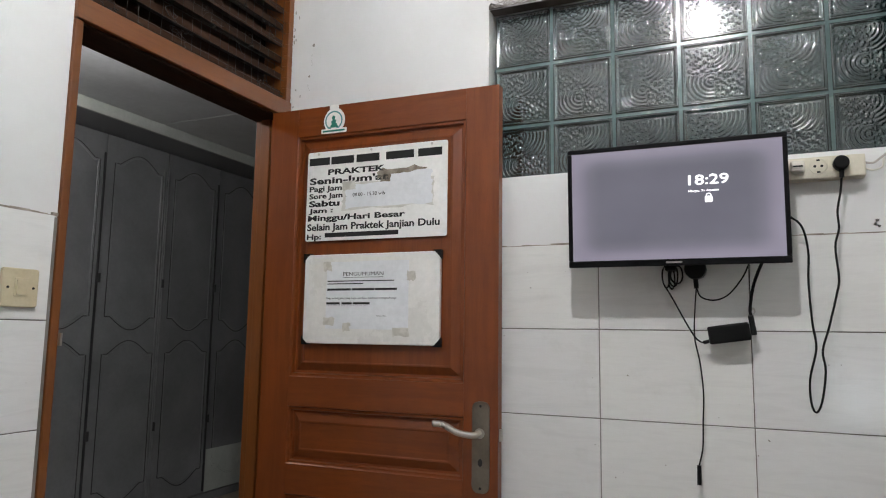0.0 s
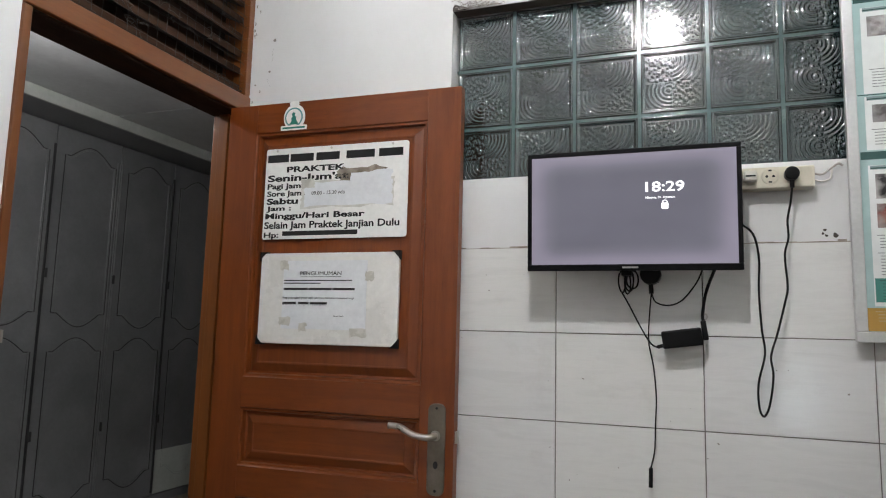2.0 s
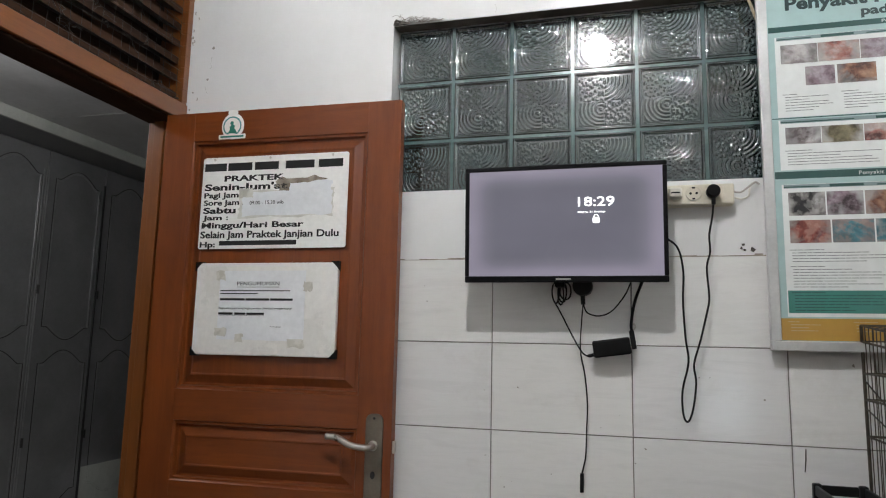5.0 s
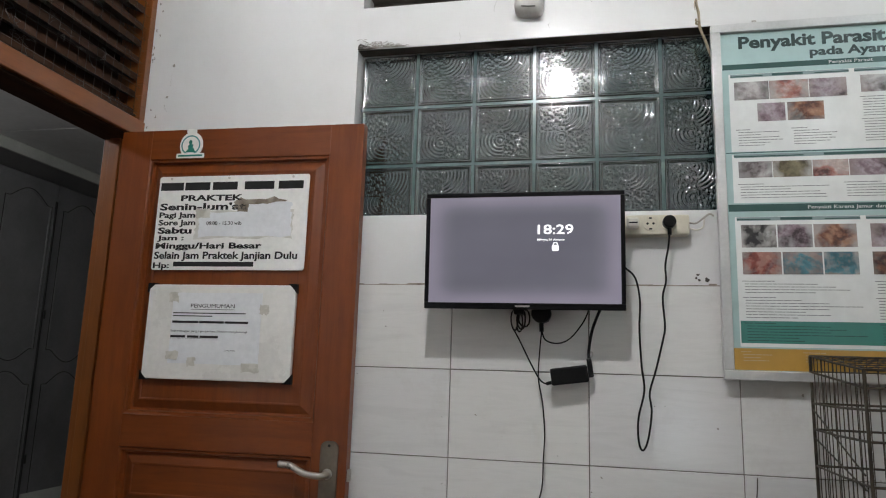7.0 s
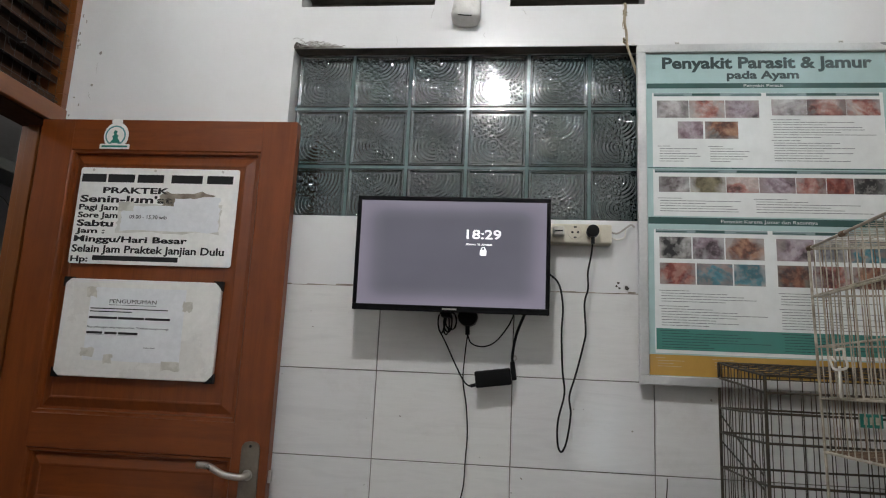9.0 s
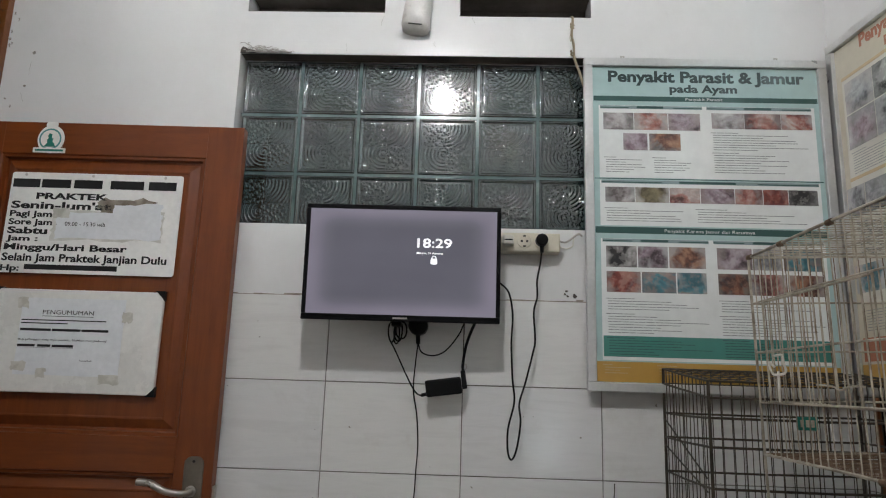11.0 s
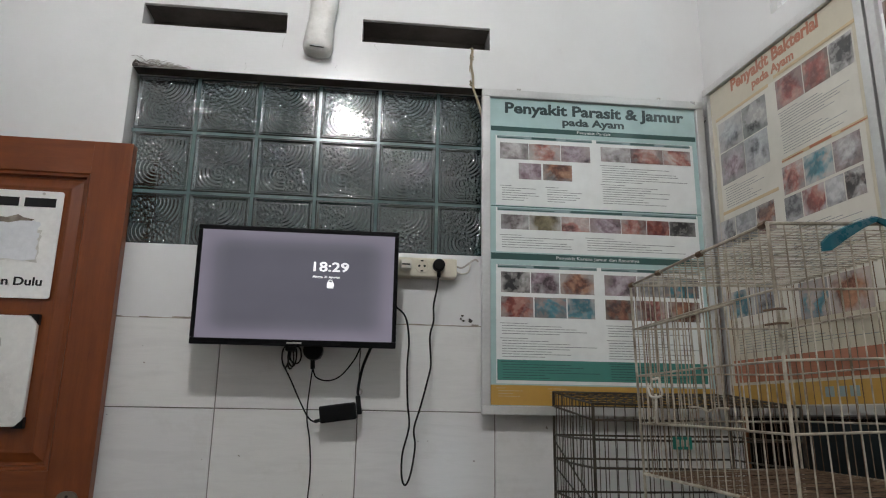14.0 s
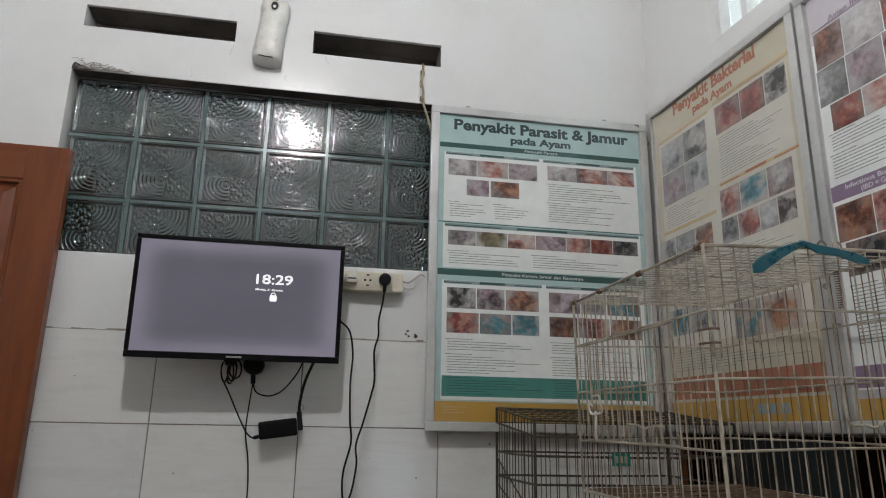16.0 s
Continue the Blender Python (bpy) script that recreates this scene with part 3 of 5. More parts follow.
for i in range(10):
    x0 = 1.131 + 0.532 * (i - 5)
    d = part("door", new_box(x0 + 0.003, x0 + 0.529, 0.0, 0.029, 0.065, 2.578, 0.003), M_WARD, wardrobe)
    for za, zb in ((0.17, 1.217), (1.288, 2.487)):
        line = [(x, -0.001, z) for x, z in arch_outline(x0 + 0.07, x0 + 0.487, za, zb, 0.088, 0.085)]
        part("moulding", new_wire(line, 0.0034, 5, True), M_WARDLINE, d, "dark moulding line")
        line = [(x, 0.0, z) for x, z in arch_outline(x0 + 0.084, x0 + 0.473, za + 0.013, zb - 0.013, 0.086, 0.083)]
        part("moulding", new_wire(line, 0.0045, 5, True), M_WARD, d)
    if i % 2 == 0:
        part("cover_strip", new_box(x0 + 0.512, x0 + 0.528, -0.012, -0.0005, 0.08, 2.45, 0.004), M_WARDLINE, d, "dark closing strip")
    else:
        for dx in (-0.012, 0.012, 0.03):
            part("cover_strip", new_box(x0 + 0.505 + dx, x0 + 0.514 + dx, -0.009, -0.0005, 0.08, 2.44, 0.003), M_WARD, d)
    for z in (0.62, 1.62):
        part("hinge", new_wire([(x0 + 0.001, -0.012, z - 0.03), (x0 + 0.001, -0.012, z + 0.03)], 0.009, 6), M_WARDLINE, d)
    # pale thin board on one door puts a patch of light into the colour
    if i == 7:
        part("light_patch", new_box(x0 + 0.008, x0 + 0.5, -0.004, -0.0006, 0.07, 0.385, 0.001), M_CORNICE, d, "pale board standing in for a patch of light")
single("cornice_beam", new_box(-1.4, 3.9, -0.316, -0.296, 2.582, 2.655, 0.003), M_CORNICE, "pale cornice board along the ceiling above the wardrobe", "cornice", m=pose(WXF, 0, 0, 0, 0, 90), kind="structure")
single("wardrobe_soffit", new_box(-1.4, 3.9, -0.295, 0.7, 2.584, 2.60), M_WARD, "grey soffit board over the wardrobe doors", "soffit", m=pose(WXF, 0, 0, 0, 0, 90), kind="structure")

# glass blocks
glass_wall = thing("glass_block_window", Matrix(), "window of teal-tinted pressed glass blocks in grey mortar", "window", kind="structure")
BX, BZ = 0.1935, 0.1995
MX0, MZ0 = -0.0105, 1.7635
mortar = bmesh.new()
for i in range(1, 6):
    box(mortar, MX0 + BX * i - 0.0055, MX0 + BX * i + 0.0055, 0.0535, 0.12, 1.786, 2.351)
for j in range(1, 3):
    z = MZ0 + BZ * j
    box(mortar, -0.0105, 1.1505, 0.0545, 0.118, z - 0.0055, z + 0.0055)
part("mortar", mortar, M_MORTAR, glass_wall)


def relief(x, z):
    """Pressed pattern: fine arcs in two quarters, small beads in the other two; fades at the rim."""
    fade = max(0.0, min(1.0, (0.078 - abs(x)) / 0.005)) * max(0.0, min(1.0, (0.080 - abs(z)) / 0.005))
    if (x > 0) == (z > 0):
        r = math.hypot(x + 0.012, z - (0.066 if z > 0 else -0.026))
        return fade * 0.0019 * (0.5 + 0.5 * math.sin(r * 545.0)) * min(1.0, min(abs(x), abs(z)) / 0.004)
    h, pitch = 0.0, 0.0120
    ix, iz = math.floor(x / pitch), math.floor(z / pitch)
    for i in range(ix - 1, ix + 2):
        for k in range(iz - 1, iz + 2):
            cx = (i + 0.5 + 0.36 * math.sin(i * 12.9 + k * 7.3)) * pitch
            cz = (k + 0.5 + 0.36 * math.sin(i * 4.1 + k * 9.7 + 1.0)) * pitch
            size = 0.0052 + 0.0012 * math.sin(i * 5.7 + k * 3.1)
            h = max(h, 1.0 - ((x - cx) ** 2 + (z - cz) ** 2) / size ** 2)
    h *= 0.0021
    return fade * h


def block_mesh(x0, x1, z0, z1):
    """Glass block: rounded rim, sunk face pressed with relief."""
    rim, n = 0.013, 128
    verts, faces = [], []
    for j in range(n + 1):
        for i in range(n + 1):
            x, z = x0 + rim + (x1 - x0 - 2 * rim) * i / n, z0 + rim + (z1 - z0 - 2 * rim) * j / n
            verts.append((x, 0.057 - relief(x, z), z))
    w = n + 1
    for j in range(n):
        for i in range(n):
            a = j * w + i
            faces.append((a, a + 1, a + w + 1, a + w))
    edge = list(range(w)) + [j * w + n for j in range(1, w)] + [n * w + i for i in range(n - 1, -1, -1)] + [j * w for j in range(n - 1, 0, -1)]
    mx, mz, m = (x0 + x1) / 2, (z0 + z1) / 2, len(edge)
    prev = edge
    for inset, y in ((rim - 0.003, 0.0525), (0.0065, 0.0500), (0.003, 0.0515), (0.0008, 0.056), (0.0, 0.064), (0.0, 0.115)):
        kx, kz = (x1 - x0 - 2 * inset) / (x1 - x0 - 2 * rim), (z1 - z0 - 2 * inset) / (z1 - z0 - 2 * rim)
        ring = list(range(len(verts), len(verts) + m))
        verts.extend((mx + (verts[e][0] - mx) * kx, y, mz + (verts[e][2] - mz) * kz) for e in edge)
        faces.extend((prev[i], ring[i], ring[(i + 1) % m], prev[(i + 1) % m])[::-1] for i in range(m))
        prev = ring
    faces.append(tuple(prev))
    me = bpy.data.meshes.new("glass_block")
    me.from_pydata(verts, [], faces)
    bm = bmesh.new()
    bm.from_mesh(me)
    bmesh.ops.recalc_face_normals(bm, faces=bm.faces[:])
    bm.to_mesh(me)
    bm.free()
    me.materials.append(M_GLASSBLOCK)
    me.shade_smooth()
    return me


hw, hh = BX / 2 - 0.0032, BZ / 2 - 0.0032
for j in range(3):
    cz = MZ0 + BZ * (j + 0.5)
    row_mesh = block_mesh(-hw, hw, max(-hh, 1.787 - cz), min(hh, 2.350 - cz))
    for i in range(6):
        ob = new("glass_block", row_mesh)
        ob.parent = glass_wall
        ob.location = (MX0 + BX * (i + 0.5), 0, cz)

# dark strip in the reveal; slot linings are coloured dark for the shade inside
single("reveal_lining", new_box(-0.010, 1.150, 0.003, 0.049, 2.3505, 2.3515), M_DARKPLASTER, "dark plaster strip above the glass blocks", "lining", kind="structure")
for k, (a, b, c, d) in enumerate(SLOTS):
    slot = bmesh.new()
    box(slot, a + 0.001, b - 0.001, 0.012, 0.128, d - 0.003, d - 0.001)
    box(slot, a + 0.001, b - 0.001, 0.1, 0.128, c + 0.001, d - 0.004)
    single("vent_slot_lining", slot, M_DARKPLASTER, "lining of a vent slot high in the wall, coloured dark for the shade inside", "vent slot", kind="structure")

# tiled dado: bed and tiles
single("dado_bed", new_box(WX0 + 0.001, WX1 - 0.001, -0.004, -0.0005, 0.0, TILE_TOP - 0.004), M_GROUT, "dark grout behind the wall tiles", "grout", kind="structure")
single("dado_bed_west", new_box(WX0 + 0.0005, WX0 + 0.004, YB + 0.005, -0.89, 0.0, TILE_TOP - 0.004), M_GROUT, "dark grout behind the wall tiles", "grout", kind="structure")
single("dado_bed_east", new_box(0.01, 5.15, -0.004, -0.0005, 0.0, TILE_TOP - 0.004), M_GROUT, "dark grout behind the wall tiles", "grout", m=pose(WX1, 0, 0, 0, 0, -85), kind="structure")

# ---- door leaf ----
DW, DT, DH = 0.842, 0.036, 2.066
door = thing("door_1", pose(-0.792, -0.0955, 0, 0, 0, 1.55), "open red-brown varnished panelled wooden door with signs on it", "door", kind="structure")


def u(x):
    return x + 0.792


def framed_panel(x0, x1, z0, z1):
    """Recessed field with a sloping moulding and a raised middle."""
    bm = bmesh.new()
    levels = [(0.0, 0.0), (0.003, 0.004), (0.010, 0.0045), (0.013, 0.017), (0.020, 0.018), (0.045, 0.006), (0.049, 0.006), (0.052, 0.0075)]
    rings = []
    for inset, y in levels:
        rings.append([bm.verts.new(p) for p in ((x0 + inset, y, z0 + inset), (x1 - inset, y, z0 + inset), (x1 - inset, y, z1 - inset), (x0 + inset, y, z1 - inset))])
    for a, c in zip(rings, rings[1:]):
        for k in range(4):
            bm.faces.new((a[k], a[(k + 1) % 4], c[(k + 1) % 4], c[k]))
    bm.faces.new(rings[-1])
    b = [bm.verts.new(p) for p in ((x0, 0.032, z0), (x1, 0.032, z0), (x1, 0.032, z1), (x0, 0.032, z1))]
    for k in range(4):
        bm.faces.new((b[k], b[(k + 1) % 4], rings[0][(k + 1) % 4], rings[0][k]))
    bm.faces.new(list(reversed(b)))
    bmesh.ops.recalc_face_normals(bm, faces=bm.faces[:])
    return bm


PX0, PX1 = u(-0.681), u(-0.058)
fields = [(1.148, 1.966), (0.866, 1.05), (0.16, 0.77)]
part("stile", new_box(0.0, PX0 - 0.0002, 0.0, DT, 0.008, DH, 0.0008), M_DOOR, door)
part("stile", new_box(PX1 + 0.0002, DW, 0.0, DT, 0.008, DH, 0.0008), M_DOOR, door)
for a, b in ((1.9665, DH), (1.0505, 1.1475), (0.7705, 0.8655), (0.008, 0.1595)):
    part("rail", new_box(PX0, PX1, 0.0003, DT, a, b, 0.0006), M_DOORX, door)
for a, b in fields:
    part("panel", framed_panel(PX0, PX1, a, b), M_DOORX if b - a < 0.3 else M_DOOR, door)
plate = part("lock_plate", slab(round_rect(u(-0.029), u(0.025), 0.836, 1.098, 0.02), -0.006, 0.0, 0.002), M_PLATE, door, "worn bronzed steel lock plate")
part("lever", new_wire(smooth_line([(u(-0.004), -0.006, 1.006), (u(-0.004), -0.042, 1.006), (u(-0.02), -0.052, 1.006), (u(-0.06), -0.052, 1.012), (u(-0.10), -0.05, 1.03), (u(-0.135), -0.05, 1.033)], 5), 0.0095, 10), M_STEEL, plate, "polished steel lever", smooth=True)
part("keyhole", slab(disc(u(-0.002), 0.923, 0.007, 0.011, 14), -0.0075, -0.0055), M_INK, plate, "dark keyhole")
part("spindle_rose", slab(disc(u(-0.004), 1.006, 0.015, 0.015, 18), -0.010, -0.006, 0.001), M_STEEL, plate)
for z in (1.085, 0.85):
    part("screw", slab(disc(u(-0.002), z, 0.004, 0.004, 10), -0.0075, -0.006), M_INK, plate)
part("latch_bolt", new_box(DW, DW + 0.008, 0.008, 0.026, 0.985, 1.02, 0.002), M_STEEL, door, "steel latch bolt")

# practice sign on the door
sign = thing("practice_sign", pose(-0.792, -0.0955, 0, 0, 0, 1.55), "white printed practice-hours sign with torn paper patches", "sign")
SX0, SX1, SZ0, SZ1 = u(-0.635), u(-0.118), 1.598, 1.905
part("board", slab(round_rect(SX0, SX1, SZ0, SZ1, 0.008), -0.003, -0.0005, 0.0008), M_SIGN, sign)
sy = -0.003


def sl(words, xa, xb, za, zb, bold=0.012):
    lettering("lettering", words, u(xa), u(xb), za, zb, sy, M_INK, sign, "", bold)


def sbar(xa, xb, za, zb):
    part("name_bar", bars([(u(xa), u(xb), za, zb)], sy), M_INK, sign)


for xa, xb in ((-0.628, -0.548), (-0.542, -0.455), (-0.445, -0.36), (-0.335, -0.235), (-0.22, -0.137)):
    sbar(xa, xb, 1.858, 1.884)
sl("PRAKTEK", -0.553, -0.338, 1.823, 1.841, 0.034)
sl("Senin-Jum'at", -0.624, -0.325, 1.793, 1.814, 0.032)
sl("Pagi Jam :", -0.624, -0.478, 1.768, 1.785, 0.028)
sl("Sore Jam :", -0.624, -0.476, 1.743, 1.760, 0.028)
sl("Sabtu", -0.624, -0.505, 1.716, 1.735, 0.036)
sl("Jam :", -0.624, -0.53, 1.694, 1.709, 0.03)
sl("Minggu/Hari Besar", -0.626, -0.262, 1.667, 1.685, 0.03)
sl("Selain Jam Praktek Janjian Dulu", -0.628, -0.142, 1.634, 1.656, 0.026)
sl("Hp:", -0.628, -0.572, 1.604, 1.621, 0.03)
sbar(-0.558, -0.285, 1.609, 1.624)
rng = random.Random(4)


def ragged(x0, x1, z0, z1, amp, n=9):
    pts = []
    for (ax, az), (bx, bz) in (((x0, z0), (x1, z0)), ((x1, z0), (x1, z1)), ((x1, z1), (x0, z1)), ((x0, z1), (x0, z0))):
        for k in range(n):
            t = k / n
            pts.append((ax + (bx - ax) * t + rng.uniform(-amp, amp), az + (bz - az) * t + rng.uniform(-amp, amp)))
    return pts


part("torn_edge", slab(ragged(u(-0.494), u(-0.166), 1.700, 1.790, 0.005), sy - 0.0006, sy), M_TORNPALE, sign, "yellowed torn paper remains")
part("torn_backing", slab(ragged(u(-0.36), u(-0.19), 1.775, 1.826, 0.008), sy - 0.0008, sy), M_TORN, sign, "brown torn paper remains")
patch = part("paper_patch", slab(ragged(u(-0.482), u(-0.17), 1.704, 1.784, 0.003), sy - 0.0016, sy - 0.0009), M_PAPER, sign, "torn white paper patch")
part("paper_patch", slab(ragged(u(-0.318), u(-0.172), 1.735, 1.812, 0.005), sy - 0.0024, sy - 0.0017), M_PAPER, sign, "torn white paper patch")
part("tape", slab(ragged(u(-0.495), u(-0.445), 1.765, 1.795, 0.002), sy - 0.003, sy - 0.0025), M_TAPE, sign)
lettering("lettering", "09.00 - 15.30 wib", u(-0.455), u(-0.335), 1.742, 1.754, sy - 0.0018, M_INK, sign)
for xs in (-0.592, -0.39, -0.172):
    part("nail", slab(disc(u(xs), 1.897, 0.004, 0.004, 10), -0.005, -0.003), M_STEEL, sign)

# notice board on the door
notice = thing("notice_board", pose(-0.792, -0.0955, 0, 0, 0, 1.55), "small white notice board with black corners and a taped announcement", "notice board")
part("board", slab(round_rect(u(-0.624), u(-0.134), 1.258, 1.550, 0.012), -0.014, -0.0005, 0.003), M_BOARD, notice)
for cx, cz, sx, sz in ((-0.624, 1.55, 1, -1), (-0.134, 1.55, -1, -1), (-0.134, 1.258, -1, 1), (-0.624, 1.258, 1, 1)):
    xo, zo = u(cx) - 0.004 * sx, cz - 0.004 * sz
    part("corner_guard", slab([(xo, zo), (xo + 0.029 * sx, zo), (xo + 0.020 * sx, zo + 0.006 * sz), (xo + 0.006 * sx, zo + 0.020 * sz), (xo, zo + 0.029 * sz)], -0.0165, -0.0004), M_BLACKPL, notice, "black plastic corner")
sheet = part("announcement", slab(ragged(u(-0.537), u(-0.239), 1.306, 1.524, 0.001), -0.0152, -0.0142), M_PAPER, notice, "white taped paper sheet")
ny = -0.0152
lettering("heading", "PENGUMUMAN", u(-0.475), u(-0.328), 1.478, 1.490, ny, M_INK, sheet, "", 0.0)
part("underline", bars([(u(-0.475), u(-0.328), 1.4720, 1.4734)], ny), M_INK, sheet)
lettering("lettering", "Bagi pelanggan yang ingin periksa, Silahkan menghubungi", u(-0.535), u(-0.282), 1.403, 1.4085, ny, M_INK, sheet)
for row in ([(u(-0.533), u(-0.29), 1.4595, 1.4625), (u(-0.533), u(-0.40), 1.4505, 1.4535), (u(-0.533), u(-0.445), 1.430, 1.437), (u(-0.442), u(-0.36), 1.430, 1.437), (u(-0.357), u(-0.28), 1.430, 1.437), (u(-0.535), u(-0.485), 1.385, 1.392), (u(-0.478), u(-0.44), 1.385, 1.392), (u(-0.436), u(-0.375), 1.385, 1.392), (u(-0.535), u(-0.375), 1.3825, 1.3832)]):
    part("text_bar", bars([row], ny), M_INK, sheet)
lettering("lettering", "Terima Kasih,", u(-0.352), u(-0.315), 1.347, 1.3505, ny, M_INK, sheet)
for xa, xb, za, zb in ((-0.545, -0.505, 1.318, 1.345), (-0.47, -0.445, 1.298, 1.325), (-0.29, -0.235, 1.285, 1.31), (-0.55, -0.52, 1.495, 1.525), (-0.245, -0.215, 1.46, 1.49)):
    part("tape", slab(ragged(u(xa), u(xb), za, zb, 0.003, 4), ny - 0.001, ny - 0.0004), M_TAPE, notice)

# sticker at the top of the door
sticker = thing("sticker", pose(-0.792, -0.0955, 0, 0, 0, 1.55), "small white and green emblem sticker on the door", "sticker")
part("backing", slab(disc(u(-0.537), 2.012, 0.041, 0.045, 24) , -0.0012, -0.0003), M_SIGN, sticker)
part("crown", slab(round_rect(u(-0.557), u(-0.521), 2.050, 2.068, 0.008), -0.0013, -0.0004), M_SIGN, sticker)
part("ribbon", slab(round_rect(u(-0.587), u(-0.488), 1.968, 1.984, 0.003), -0.0022, -0.0014), M_SIGN, sticker)
part("ring", slab(disc(u(-0.539), 2.012, 0.034, 0.034, 24), -0.0018, -0.0013), surface("sticker_blue_green", (0.08, 0.25, 0.26), (0.12, 0.32, 0.32), 0.4), sticker)
part("field", slab(disc(u(-0.539), 2.012, 0.029, 0.029, 24), -0.0022, -0.0019), M_SIGN, sticker)
part("emblem", slab([(u(-0.556), 1.987), (u(-0.520), 1.987), (u(-0.526), 1.999), (u(-0.531), 2.004), (u(-0.529), 2.013), (u(-0.535), 2.016), (u(-0.534), 2.027), (u(-0.542), 2.030), (u(-0.547), 2.022), (u(-0.543), 2.014), (u(-0.549), 2.009), (u(-0.546), 2.0)], -0.0026, -0.0023), M_GREENPL, sticker)
part("ribbon_bar", bars([(u(-0.58), u(-0.495), 1.973, 1.979)], -0.0022), M_GREENPL, sticker)

# ---- television ----
tv = thing("television", pose(0.557, -0.15, 1.644, 2.2, 0, 0.6), "black flat-screen television on a wall bracket showing a grey-violet clock screen", "television")
TW, TH = 0.2755, 0.1635
part("back_shell", new_box(-TW + 0.01, TW - 0.01, 0.008, 0.03, -TH + 0.008, TH - 0.008, 0.006), M_BLACKPL, tv)
part("rear_housing", new_box(-0.19, 0.19, 0.03, 0.055, -0.14, 0.06, 0.008), M_BLACKPL, tv)
for nm, b in (("bezel_top", (-TW, TW, TH - 0.012, TH)), ("bezel_bottom", (-TW, TW, -TH, -TH + 0.017)), ("bezel_side", (-TW, -TW + 0.0115, -TH + 0.0172, TH - 0.0122)), ("bezel_side", (TW - 0.0115, TW, -TH + 0.0172, TH - 0.0122))):
    part(nm, new_box(b[0], b[1], -0.004, 0.01, b[2], b[3], 0.002), M_BEZEL, tv)
scr = part("screen", new_box(-TW + 0.0112, TW - 0.0112, 0.0, 0.004, -TH + 0.0168, TH - 0.0118), M_SCREEN, tv, "lit grey-violet screen")
lettering("clock_digits", "18:29", 0.041, 0.138, 0.045, 0.0705, 0.0, M_SCREENTXT, scr, "white clock digits", 0.01)
lettering("date_line", "Minggu, 31 Agustus", 0.040, 0.114, 0.0265, 0.032, 0.0, M_SCREENTXT, scr, "white date line", 0.02)
part("padlock", slab(round_rect(0.080, 0.098, -0.002, 0.014, 0.003), -0.0008, -0.0002), M_SCREENTXT, scr, "white padlock icon")
part("shackle", new_wire([(0.089 + 0.006 * math.cos(radians(a)), -0.0006, 0.014 + 0.007 * math.sin(radians(a))) for a in range(0, 181, 20)], 0.0012, 5), M_SCREENTXT, scr)
part("brand_bar", bars([(-0.02, 0.02, -TH + 0.006, -TH + 0.0105)], -0.004), M_STEEL, tv)
part("bracket", new_box(-0.1, 0.1, 0.055, 0.141, -0.08, 0.02, 0.004), M_BLACKPL, tv)

# ---- lamps ----
pend = thing("pendant_bulb", pose(0.575, -1.75, 3.03), "lit white bulb hanging on a cord from the ceiling", "lamp")
bm = bmesh.new()
bmesh.ops.create_uvsphere(bm, u_segments=18, v_segments=12, radius=0.033)
part("bulb", bm, M_BULB, pend, "glowing white bulb", smooth=True)
part("holder", new_wire([(0, 0, 0.034), (0, 0, 0.09)], 0.018, 12), M_WHITEPL, pend)
part("cord", new_wire([(0, 0, 0.091), (0, 0, 0.919)], 0.003, 6), M_WHITEPL, pend)
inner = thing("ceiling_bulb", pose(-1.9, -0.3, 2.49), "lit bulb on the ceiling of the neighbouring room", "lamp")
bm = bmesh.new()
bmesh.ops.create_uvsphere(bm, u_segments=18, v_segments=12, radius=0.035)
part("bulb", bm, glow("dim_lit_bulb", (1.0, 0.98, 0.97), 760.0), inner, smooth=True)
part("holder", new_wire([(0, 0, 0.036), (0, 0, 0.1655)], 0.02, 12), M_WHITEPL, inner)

# ---- windows out of the side and back walls ----
M_PANE, nt_, b_ = nodes_of("window_glass")
b_.inputs["Transmission Weight"].default_value, b_.inputs["Roughness"].default_value = 1.0, 0.02
M_WINFRAME = surface("white_window_paint", (0.7, 0.7, 0.69), (0.78, 0.78, 0.77), 0.4)
hw_ = thing("window_1", pose(WX1, 0, 0, 0, 0, -85), "small high window with white frame and clear panes", "window", kind="structure")
for a in (0.365, 2.775):
    part("window_frame", new_box(a, a + 0.018, 0.02, 0.1, 2.468, 3.777), M_WINFRAME, hw_)
for a in (2.467, 3.76):
    part("window_frame", new_box(0.384, 2.774, 0.02, 0.1, a, a + 0.016), M_WINFRAME, hw_)
for a, b in ((0.466, 0.486), (0.92, 1.07), (1.55, 1.95), (2.34, 2.36)):
    part("mullion", new_box(a, b, 0.03, 0.09, 2.484, 3.759), M_WINFRAME, hw_)
pane = part("pane", new_box(0.384, 2.774, 0.058, 0.062, 2.484, 3.759), M_PANE, hw_)
pane.visible_shadow = False
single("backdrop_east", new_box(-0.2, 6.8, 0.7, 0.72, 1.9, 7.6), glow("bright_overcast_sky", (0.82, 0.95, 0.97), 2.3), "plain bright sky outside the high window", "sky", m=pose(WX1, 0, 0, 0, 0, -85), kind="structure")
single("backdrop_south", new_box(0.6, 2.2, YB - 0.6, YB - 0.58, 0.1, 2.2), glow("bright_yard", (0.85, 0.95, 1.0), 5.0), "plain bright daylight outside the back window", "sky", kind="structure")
sw_ = thing("window_2", pose(0, YB, 0, 0, 0, 0), "window with white frame in the back wall", "window", kind="structure")
for a in (1.422, 1.60, 1.778):
    part("window_frame", new_box(a, a + 0.02, -0.1, -0.02, 0.502, 1.098), M_WINFRAME, sw_)
